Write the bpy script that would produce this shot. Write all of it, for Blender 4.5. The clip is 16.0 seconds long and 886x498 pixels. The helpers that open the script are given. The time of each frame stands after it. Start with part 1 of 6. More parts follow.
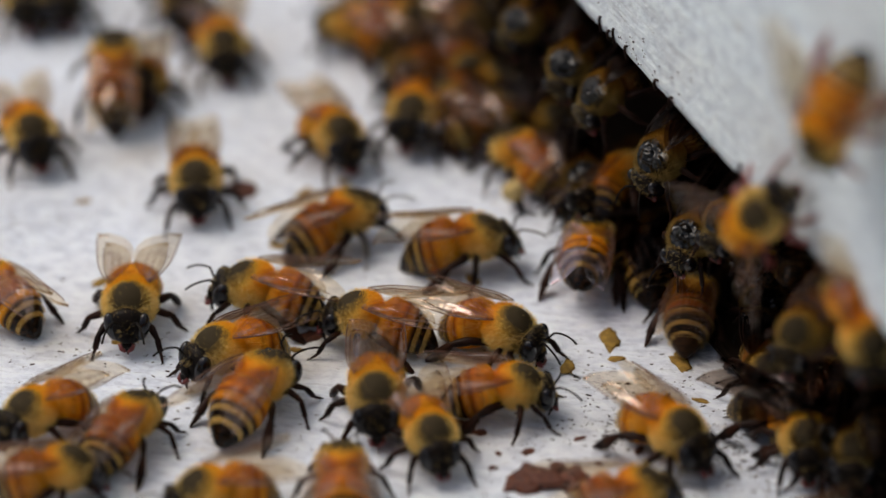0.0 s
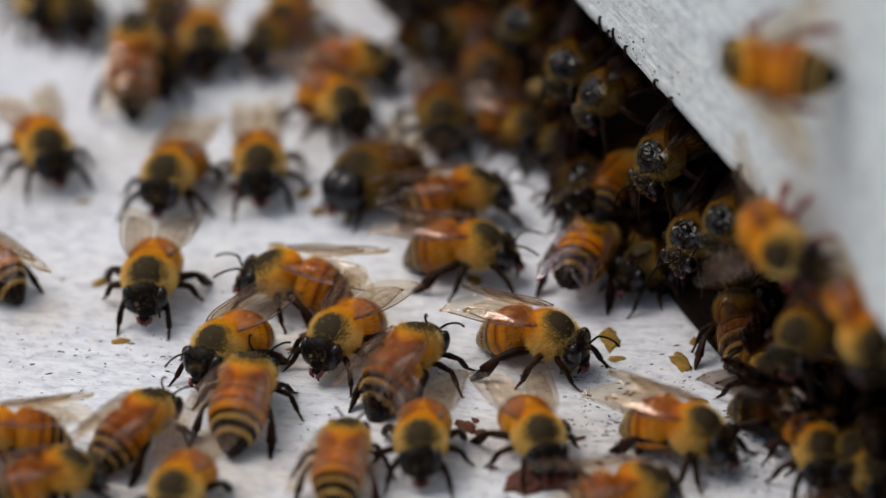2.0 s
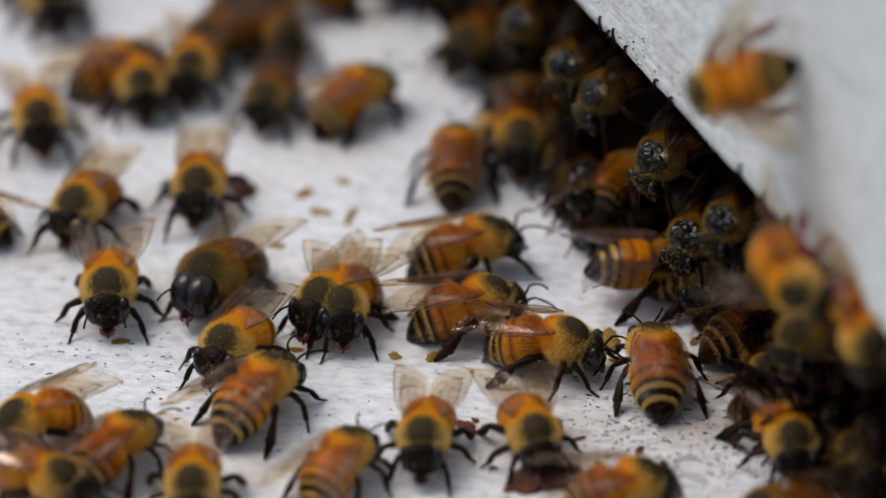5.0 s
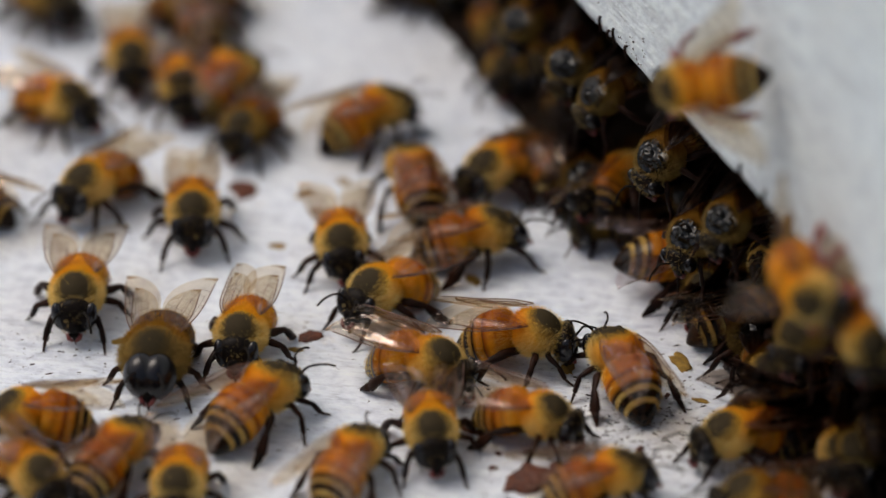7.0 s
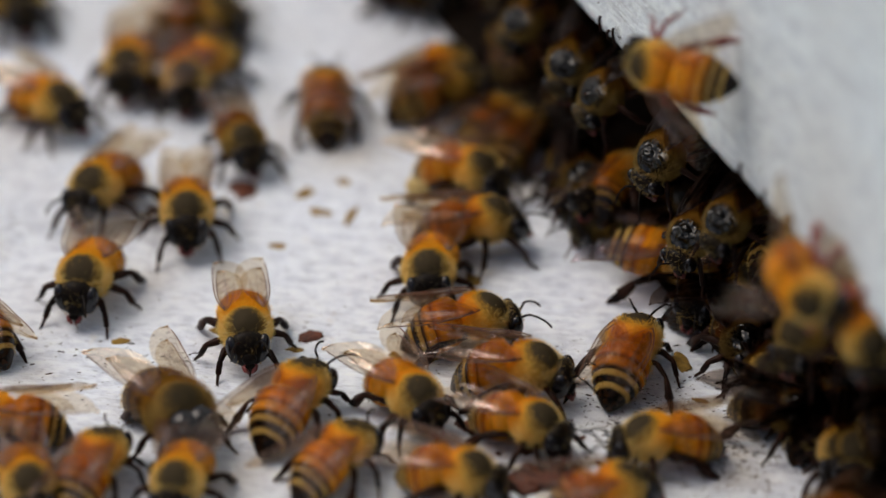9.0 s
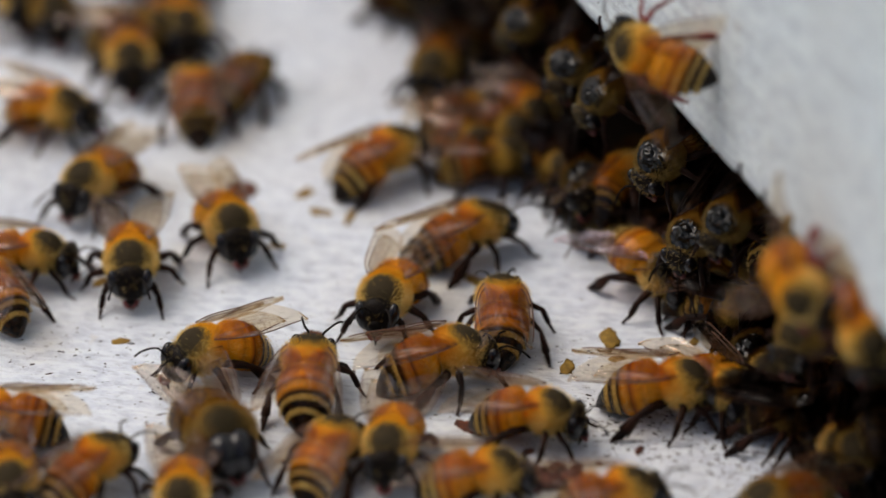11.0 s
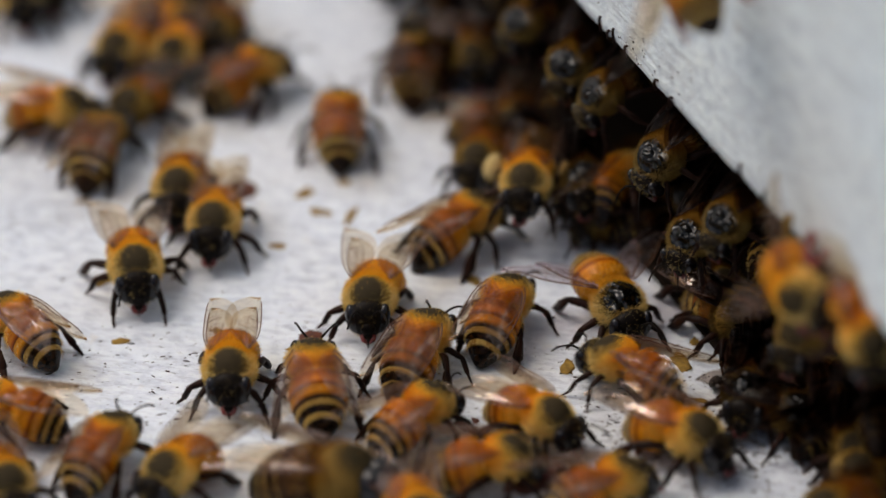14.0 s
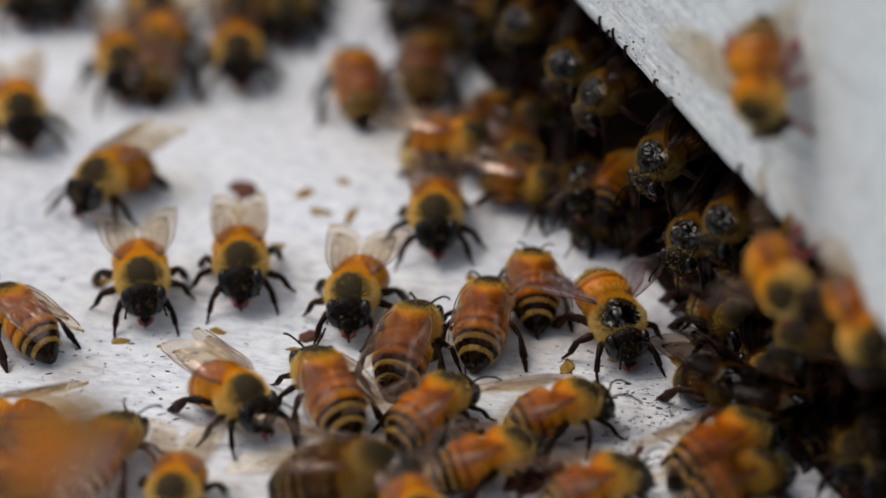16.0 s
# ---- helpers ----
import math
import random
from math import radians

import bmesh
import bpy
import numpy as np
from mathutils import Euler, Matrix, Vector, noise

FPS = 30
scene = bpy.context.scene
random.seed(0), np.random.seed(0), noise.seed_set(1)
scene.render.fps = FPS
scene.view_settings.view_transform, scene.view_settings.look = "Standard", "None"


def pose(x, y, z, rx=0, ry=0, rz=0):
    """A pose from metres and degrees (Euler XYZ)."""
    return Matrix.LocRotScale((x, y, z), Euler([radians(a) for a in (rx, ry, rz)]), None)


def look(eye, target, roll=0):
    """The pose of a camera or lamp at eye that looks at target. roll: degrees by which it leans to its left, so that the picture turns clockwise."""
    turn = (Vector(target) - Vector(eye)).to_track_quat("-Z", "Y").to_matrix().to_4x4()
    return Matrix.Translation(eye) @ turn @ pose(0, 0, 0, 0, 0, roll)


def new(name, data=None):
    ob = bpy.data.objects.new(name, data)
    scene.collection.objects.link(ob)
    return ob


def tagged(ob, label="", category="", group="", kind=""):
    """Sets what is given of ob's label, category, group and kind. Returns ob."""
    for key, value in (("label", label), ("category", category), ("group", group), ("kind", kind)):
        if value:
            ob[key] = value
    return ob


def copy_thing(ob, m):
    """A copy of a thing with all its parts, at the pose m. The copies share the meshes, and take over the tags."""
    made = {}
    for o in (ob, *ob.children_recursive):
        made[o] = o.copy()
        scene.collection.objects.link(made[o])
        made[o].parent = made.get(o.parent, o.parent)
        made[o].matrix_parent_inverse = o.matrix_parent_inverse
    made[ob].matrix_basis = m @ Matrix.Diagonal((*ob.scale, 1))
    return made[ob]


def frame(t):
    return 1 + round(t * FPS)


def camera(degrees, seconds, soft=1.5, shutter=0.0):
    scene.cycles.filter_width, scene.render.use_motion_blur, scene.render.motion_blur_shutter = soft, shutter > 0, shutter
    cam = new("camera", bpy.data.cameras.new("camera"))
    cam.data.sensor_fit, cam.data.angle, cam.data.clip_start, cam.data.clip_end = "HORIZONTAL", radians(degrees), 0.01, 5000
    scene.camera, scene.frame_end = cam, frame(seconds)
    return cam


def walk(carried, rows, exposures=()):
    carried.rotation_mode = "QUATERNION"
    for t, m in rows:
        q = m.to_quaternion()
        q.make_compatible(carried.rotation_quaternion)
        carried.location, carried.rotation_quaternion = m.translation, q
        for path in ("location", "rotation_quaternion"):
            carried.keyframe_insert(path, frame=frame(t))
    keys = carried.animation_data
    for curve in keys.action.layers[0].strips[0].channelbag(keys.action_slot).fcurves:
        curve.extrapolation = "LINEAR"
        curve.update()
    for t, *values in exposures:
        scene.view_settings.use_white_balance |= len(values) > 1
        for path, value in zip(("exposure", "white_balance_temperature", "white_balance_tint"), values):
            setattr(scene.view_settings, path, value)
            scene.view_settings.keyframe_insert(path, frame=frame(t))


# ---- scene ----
# Honey bees crowd a white landing board before a hive's entrance; the camera stands still.
MM = 0.001
FOCUS = 0.2985
cam = camera(16.0, 16.0, soft=1.5, shutter=0.5)
EYE = (0.0, -0.3188 * math.cos(radians(32)), 0.3188 * math.sin(radians(32)))
walk(cam, [(0, look(EYE, (0, 0, 0))), (16, look(EYE, (0, 0, 0)))])
cam.data.dof.use_dof = True
cam.data.dof.focus_distance = FOCUS
cam.data.dof.aperture_fstop = 11.3

# ---- light: bright overcast sky ----
world = bpy.data.worlds.new("overcast_sky")
scene.world = world
world.use_nodes = True
wn = world.node_tree
sky = wn.nodes.new("ShaderNodeTexSky")
sky.sky_type = "NISHITA"
sky.sun_disc = False
sky.sun_elevation = radians(60)
sky.sun_rotation = radians(-71)
sky.dust_density = 6.0
sky.ozone_density = 0.3
wn.links.new(sky.outputs[0], wn.nodes["Background"].inputs[0])
wn.nodes["Background"].inputs[1].default_value = 0.15
sun_data = bpy.data.lights.new("sun", "SUN")
sun_data.energy = 1.25
sun_data.angle = radians(34)
sun_data.color = (1.0, 0.97, 0.93)
sun = new("sun", sun_data)
sun.matrix_world = look((-0.47, 0.16, 0.87), (0, 0, 0))
scene.view_settings.exposure = -0.56


# ---- materials ----
def material(name, rough=0.5, metal=0.0, spec=0.5):
    m = bpy.data.materials.new(name)
    m.use_nodes = True
    b = m.node_tree.nodes["Principled BSDF"]
    b.inputs["Roughness"].default_value = rough
    b.inputs["Metallic"].default_value = metal
    b.inputs["Specular IOR Level"].default_value = spec
    return m, m.node_tree, b


def add(nt, kind, **values):
    n = nt.nodes.new(kind)
    for k, v in values.items():
        n.inputs[k.replace("_", " ")].default_value = v
    return n


def coords(nt, scale=(1000, 1000, 1000), turn=0.0):
    """Places on the thing, in millimetres by default, after a turn about z in degrees."""
    tc = nt.nodes.new("ShaderNodeTexCoord")
    rot = nt.nodes.new("ShaderNodeMapping")
    rot.inputs["Rotation"].default_value = (0, 0, radians(turn))
    mp = nt.nodes.new("ShaderNodeMapping")
    mp.inputs["Scale"].default_value = scale
    nt.links.new(tc.outputs["Object"], rot.inputs["Vector"])
    nt.links.new(rot.outputs[0], mp.inputs["Vector"])
    return mp.outputs[0]


def noise_of(nt, vec, scale, detail=3.0, rough=0.55):
    n = add(nt, "ShaderNodeTexNoise", Scale=scale, Detail=detail, Roughness=rough)
    nt.links.new(vec, n.inputs["Vector"])
    return n.outputs["Fac"]


def ramp(nt, fac, stops, ease="LINEAR"):
    r = nt.nodes.new("ShaderNodeValToRGB")
    r.color_ramp.interpolation = ease
    els = r.color_ramp.elements
    while len(els) < len(stops):
        els.new(0.5)
    for e, (p, c) in zip(els, stops):
        e.position = p
        e.color = (*c, 1) if len(c) == 3 else c
    nt.links.new(fac, r.inputs[0])
    return r.outputs[0]


def mix(nt, fac, a, b, blend="MIX"):
    n = nt.nodes.new("ShaderNodeMix")
    n.data_type, n.blend_type = "RGBA", blend
    for slot, v in ((0, fac), (6, a), (7, b)):
        if isinstance(v, (int, float)):
            n.inputs[slot].default_value = v
        elif isinstance(v, tuple):
            n.inputs[slot].default_value = (*v, 1)
        else:
            nt.links.new(v, n.inputs[slot])
    return n.outputs[2]


def calc(nt, op, a, b=0.0, clamp=False):
    n = nt.nodes.new("ShaderNodeMath")
    n.operation, n.use_clamp = op, clamp
    for slot, v in ((0, a), (1, b)):
        if isinstance(v, (int, float)):
            n.inputs[slot].default_value = v
        else:
            nt.links.new(v, n.inputs[slot])
    return n.outputs[0]


def bumped(nt, b, height, strength, distance):
    n = add(nt, "ShaderNodeBump", Strength=strength, Distance=distance)
    nt.links.new(height, n.inputs["Height"])
    nt.links.new(n.outputs[0], b.inputs["Normal"])


def painted_wood(name, tint, streak, specks, turn=0.0):
    """Weathered white paint over wood: brush strokes along x, worn flecks, faint stains."""
    m, nt, b = material(name, 0.55, 0, 0.4)
    long = coords(nt, streak, turn)
    mm = coords(nt)
    fine = noise_of(nt, long, 1.0, 5, 0.6)
    wide = noise_of(nt, mm, 0.035, 3, 0.5)
    base = ramp(nt, fine, [(0.25, tuple(c * 0.66 for c in tint)), (0.48, tint), (0.8, tuple(min(0.95, c * 1.06) for c in tint))])
    base = mix(nt, calc(nt, "MULTIPLY", ramp(nt, wide, [(0.42, (0, 0, 0)), (0.72, (1, 1, 1))]), 0.35), base, (0.62, 0.58, 0.50))
    dents = noise_of(nt, coords(nt, (520, 800, 800), turn), 1.0, 4, 0.62)
    base = mix(nt, 1.0, base, ramp(nt, dents, [(0.34, (0.74, 0.75, 0.79)), (0.5, (0.94, 0.94, 0.96)), (0.62, (1, 1, 1))]), "MULTIPLY")
    fleck = noise_of(nt, coords(nt, tuple(s * 2.2 for s in streak), turn), 1.0, 4, 0.7)
    where = noise_of(nt, mm, 0.05, 2, 0.5)
    gate = calc(nt, "ADD", fleck, calc(nt, "MULTIPLY", where, specks))
    dark = ramp(nt, gate, [(0.80, (0, 0, 0)), (0.86, (1, 1, 1))])
    base = mix(nt, calc(nt, "MULTIPLY", dark, 0.85), base, (0.055, 0.04, 0.03))
    pollen = ramp(nt, noise_of(nt, mm, 0.22, 3, 0.6), [(0.66, (0, 0, 0)), (0.78, (1, 1, 1))])
    base = mix(nt, calc(nt, "MULTIPLY", pollen, 0.28), base, (0.52, 0.36, 0.10))
    nt.links.new(base, b.inputs["Base Color"])
    bumped(nt, b, calc(nt, "SUBTRACT", calc(nt, "ADD", fine, calc(nt, "MULTIPLY", dents, 2.0)), dark), 0.8, 0.00025)
    return m


BOARD_PAINT = painted_wood("weathered_white_paint", (0.82, 0.88, 0.96), (420, 1500, 1500), 0.34, -58.0)
WALL_PAINT = painted_wood("brushed_white_paint", (0.80, 0.89, 0.93), (110, 1300, 1300), 0.22)

# Bare wood coloured near black: the shade inside the hive is put into it.
BARE, nt, b = material("shade_dark_wood", 0.8, 0, 0.06)
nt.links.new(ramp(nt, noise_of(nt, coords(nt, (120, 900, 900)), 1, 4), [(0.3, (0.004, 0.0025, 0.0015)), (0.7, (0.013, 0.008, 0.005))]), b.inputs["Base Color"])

GRASS, nt, b = material("lawn", 0.9)
nt.links.new(ramp(nt, noise_of(nt, coords(nt, (1, 1, 1)), 9, 6), [(0.3, (0.03, 0.06, 0.015)), (0.7, (0.09, 0.13, 0.035))]), b.inputs["Base Color"])


def shell_material(name, stops, rough, ragged=0.2, gloss=0.12, relief=0.25, grain=14):
    """Glossy chitin whose bands follow the abdomen's length; stops are in millimetres behind the waist."""
    m, nt, b = material(name, rough, 0, 0.5)
    mm = coords(nt)
    sep = nt.nodes.new("ShaderNodeSeparateXYZ")
    nt.links.new(mm, sep.inputs[0])
    wob = calc(nt, "MULTIPLY", calc(nt, "SUBTRACT", noise_of(nt, mm, 1.1, 3), 0.5), ragged)
    along = calc(nt, "MULTIPLY", calc(nt, "ADD", sep.outputs[0], wob), -1 / 8.0)
    col = ramp(nt, along, [(p / 8.0, c) for p, c in stops])
    info = nt.nodes.new("ShaderNodeObjectInfo")
    tone = ramp(nt, info.outputs["Random"], [(0.0, (0.48, 0.36, 0.26)), (0.45, (0.78, 0.69, 0.58)), (1.0, (1.0, 1.0, 1.0))])
    col = mix(nt, 1.0, col, tone, "MULTIPLY")
    col = mix(nt, calc(nt, "MULTIPLY", ramp(nt, noise_of(nt, mm, 2.2, 5), [(0.42, (0, 0, 0)), (0.78, (1, 1, 1))]), 0.38), col, (0.12, 0.045, 0.006))
    nt.links.new(col, b.inputs["Base Color"])
    b.inputs["Specular IOR Level"].default_value = gloss
    bumped(nt, b, noise_of(nt, mm, grain, 3), relief, 0.0007 / grain)
    return m


K, O, P, DK = (0.004, 0.003, 0.0025), (0.80, 0.31, 0.010), (0.52, 0.37, 0.11), (0.04, 0.02, 0.008)
AMBER = (0.82, 0.40, 0.018)
RUST = (0.60, 0.22, 0.008)
ORANGE_SHELL = shell_material("amber_banded_chitin", [
    (0.0, (0.2, 0.08, 0.01)), (0.2, AMBER), (1.35, O), (1.55, RUST), (1.65, (0.60, 0.21, 0.006)), (2.2, O), (2.65, (0.40, 0.10, 0.005)), (2.85, (0.16, 0.05, 0.008)), (2.95, (0.58, 0.22, 0.012)),
    (3.5, O), (3.95, (0.05, 0.02, 0.006)), (4.15, K), (4.22, P), (4.55, P), (4.7, K), (5.15, K), (5.22, P), (5.5, P), (5.65, K), (7.2, K)], 0.24, gloss=0.18)
BROWN_SHELL = shell_material("brown_amber_chitin", [
    (0.0, (0.2, 0.08, 0.01)), (0.2, AMBER), (1.3, (0.70, 0.29, 0.010)), (1.6, RUST), (2.4, (0.54, 0.20, 0.006)), (2.8, (0.12, 0.035, 0.006)), (2.95, (0.50, 0.17, 0.01)),
    (3.4, RUST), (3.85, (0.06, 0.02, 0.006)), (4.15, K), (4.25, P), (4.42, (0.30, 0.18, 0.04)), (4.6, K), (5.2, K), (5.25, (0.30, 0.20, 0.06)), (5.38, K), (7.2, K)], 0.2, gloss=0.22)
DARK_SHELL = shell_material("brown_banded_chitin", [
    (0.0, K), (0.3, (0.40, 0.14, 0.012)), (1.3, (0.50, 0.15, 0.012)), (1.55, K), (1.7, P), (1.95, (0.44, 0.14, 0.014)), (2.6, (0.3, 0.09, 0.012)), (2.85, K),
    (3.0, P), (3.3, (0.16, 0.07, 0.015)), (3.8, K), (4.15, K), (4.22, P), (4.5, P), (4.65, K), (5.15, K), (5.22, P), (5.45, DK), (7.2, K)], 0.36)
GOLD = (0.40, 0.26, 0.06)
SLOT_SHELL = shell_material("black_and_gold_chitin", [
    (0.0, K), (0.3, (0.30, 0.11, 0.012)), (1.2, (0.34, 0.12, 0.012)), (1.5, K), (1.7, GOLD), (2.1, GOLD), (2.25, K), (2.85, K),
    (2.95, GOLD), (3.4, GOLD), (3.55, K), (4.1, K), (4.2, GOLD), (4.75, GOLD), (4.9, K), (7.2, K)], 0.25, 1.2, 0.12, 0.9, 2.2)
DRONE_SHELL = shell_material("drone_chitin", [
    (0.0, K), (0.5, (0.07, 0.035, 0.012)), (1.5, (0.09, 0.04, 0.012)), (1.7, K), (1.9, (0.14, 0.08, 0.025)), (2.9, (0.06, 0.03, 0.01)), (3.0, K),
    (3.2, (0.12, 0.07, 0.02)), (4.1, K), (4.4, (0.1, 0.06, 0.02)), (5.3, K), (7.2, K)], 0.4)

# Bands blackened to carry the shade of the slot and the near corner.
SHADED_SHELL = shell_material("shaded_chitin", [
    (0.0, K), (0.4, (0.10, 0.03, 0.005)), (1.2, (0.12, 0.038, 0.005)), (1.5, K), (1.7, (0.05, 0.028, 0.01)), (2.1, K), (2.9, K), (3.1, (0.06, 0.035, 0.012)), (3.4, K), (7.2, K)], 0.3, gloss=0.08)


def plain(name, dark, light, scale, rough, spec=0.5, relief=0.2):
    m, nt, b = material(name, rough, 0, spec)
    mm = coords(nt)
    f = noise_of(nt, mm, scale, 4)
    nt.links.new(ramp(nt, f, [(0.3, dark), (0.7, light)]), b.inputs["Base Color"])
    bumped(nt, b, noise_of(nt, mm, scale * 4, 3), relief, 0.00005)
    return m


HEAD_SKIN = plain("black_head_chitin", (0.003, 0.0025, 0.002), (0.012, 0.008, 0.006), 2.5, 0.42, 0.07)
EYE_SKIN = plain("glossy_black_eye", (0.004, 0.004, 0.005), (0.010, 0.008, 0.010), 3, 0.2, 0.4, 0.1)
LEG_SKIN = plain("dark_brown_leg_chitin", (0.003, 0.002, 0.0018), (0.035, 0.013, 0.007), 0.8, 0.4, 0.09)
RED_LEG = plain("reddish_leg_chitin", (0.09, 0.012, 0.012), (0.26, 0.04, 0.035), 1.2, 0.35)
POLLEN = plain("cream_pollen", (0.42, 0.29, 0.10), (0.58, 0.44, 0.20), 3, 0.9, 0.2, 0.8)
PROPOLIS = plain("red_brown_propolis", (0.03, 0.009, 0.006), (0.16, 0.045, 0.018), 2, 0.6, 0.4, 0.8)
WAX = plain("ochre_pollen_crumb", (0.16, 0.09, 0.02), (0.36, 0.22, 0.04), 2, 0.8, 0.3, 0.8)
VEIN = plain("wing_vein", (0.06, 0.022, 0.008), (0.16, 0.065, 0.028), 2, 0.4)

def thorax_material(name, rough, gloss, middle, rim, start=0.36, relief=0.0001, grain=1.0):
    """Dark bald middle on the back, ringed by a golden rim."""
    m, nt, b = material(name, rough, 0, gloss)
    mm = coords(nt)
    sep = nt.nodes.new("ShaderNodeSeparateXYZ")
    nt.links.new(mm, sep.inputs[0])
    far = calc(nt, "SQRT", calc(nt, "ADD", calc(nt, "POWER", calc(nt, "ABSOLUTE", calc(nt, "SUBTRACT", sep.outputs[0], 1.1)), 2.0), calc(nt, "POWER", calc(nt, "ABSOLUTE", sep.outputs[1]), 2.0)))
    far = calc(nt, "ADD", far, calc(nt, "MULTIPLY", calc(nt, "SUBTRACT", noise_of(nt, mm, 2.2, 3), 0.5), 0.5))
    nt.links.new(ramp(nt, calc(nt, "MULTIPLY", far, 0.4), [(start, middle), (start * 0.45 + 0.5, tuple(0.6 * a + 0.28 * c for a, c in zip(middle, rim))), (0.92, rim)]), b.inputs["Base Color"])
    bumped(nt, b, calc(nt, "ADD", calc(nt, "MULTIPLY", noise_of(nt, mm, 9, 3), grain), calc(nt, "MULTIPLY", noise_of(nt, mm, 0.8, 1), 3.0)), 0.6, relief)
    return m


def scutellum_fuzz(rng, big):
    """The tall golden tuft on the hump at the rear of the thorax."""
    return fuzz(rng, 1500, (0.85, 1.4 * big, 0.75), 0.5, lambda d: 1.0 if d.z > -0.2 else 0.0, (-0.35, 0, 0.15), 0.015, (-1.05 * big, 0, 0.95))


DRONE_SKIN = thorax_material("drone_thorax_chitin", 0.6, 0.05, (0.03, 0.022, 0.01), (0.20, 0.12, 0.03))
THORAX_SKIN = thorax_material("thorax_chitin", 0.6, 0.05, (0.042, 0.031, 0.016), (0.70, 0.40, 0.06), 0.44)
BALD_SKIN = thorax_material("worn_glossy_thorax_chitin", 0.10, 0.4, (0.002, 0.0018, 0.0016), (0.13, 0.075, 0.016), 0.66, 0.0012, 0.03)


def hair_material(name, rear, front):
    """Fine hairs that let light through: warmer towards the rear of the thorax, paler in front and at the sides."""
    m, nt, b = material(name, 0.6, 0, 0.06)
    geo = nt.nodes.new("ShaderNodeNewGeometry")
    sep = nt.nodes.new("ShaderNodeSeparateXYZ")
    nt.links.new(coords(nt), sep.inputs[0])
    tufts = [ramp(nt, geo.outputs["Random Per Island"], [(i / 2, c) for i, c in enumerate(cols)]) for cols in (front, rear)]
    back = ramp(nt, calc(nt, "ADD", calc(nt, "ADD", calc(nt, "MULTIPLY", sep.outputs[0], -0.3), calc(nt, "MULTIPLY", sep.outputs[2], 0.25)), calc(nt, "SUBTRACT", 0.1, calc(nt, "MULTIPLY", calc(nt, "ABSOLUTE", sep.outputs[1]), 0.11))), [(0.0, (0, 0, 0)), (0.55, (1, 1, 1))])
    col = mix(nt, back, *tufts)
    nt.links.new(col, b.inputs["Base Color"])
    thin = nt.nodes.new("ShaderNodeBsdfTranslucent")
    nt.links.new(col, thin.inputs[0])
    both = nt.nodes.new("ShaderNodeMixShader")
    both.inputs[0].default_value = 0.5
    nt.links.new(b.outputs[0], both.inputs[1])
    nt.links.new(thin.outputs[0], both.inputs[2])
    nt.links.new(both.outputs[0], nt.nodes["Material Output"].inputs[0])
    return m


GOLD_FUZZ = hair_material("golden_fuzz", [(0.74, 0.32, 0.010), (0.97, 0.54, 0.025), (0.98, 0.66, 0.08)], [(0.62, 0.40, 0.08), (0.92, 0.69, 0.22), (0.95, 0.83, 0.45)])
MIXED_FUZZ = hair_material("brown_gold_fuzz", [(0.62, 0.27, 0.012), (0.90, 0.50, 0.03), (0.95, 0.64, 0.10)], [(0.54, 0.34, 0.07), (0.86, 0.62, 0.20), (0.93, 0.79, 0.42)])
PALE_FUZZ = hair_material("pale_fuzz", [(0.34, 0.20, 0.04), (0.56, 0.40, 0.13), (0.66, 0.52, 0.24)], [(0.30, 0.18, 0.04), (0.50, 0.36, 0.13), (0.60, 0.48, 0.24)])
BROWN_FUZZ = hair_material("brown_fuzz", [(0.18, 0.08, 0.008), (0.38, 0.18, 0.016), (0.52, 0.27, 0.04)], [(0.15, 0.09, 0.024), (0.34, 0.22, 0.06), (0.50, 0.35, 0.12)])
# Fuzz for bees at the entrance, with the shade there put into its colour.
SHADED_FUZZ = hair_material("shaded_fuzz", [(0.05, 0.022, 0.005), (0.14, 0.06, 0.008), (0.26, 0.13, 0.02)], [(0.05, 0.028, 0.008), (0.12, 0.07, 0.02), (0.30, 0.2, 0.06)])

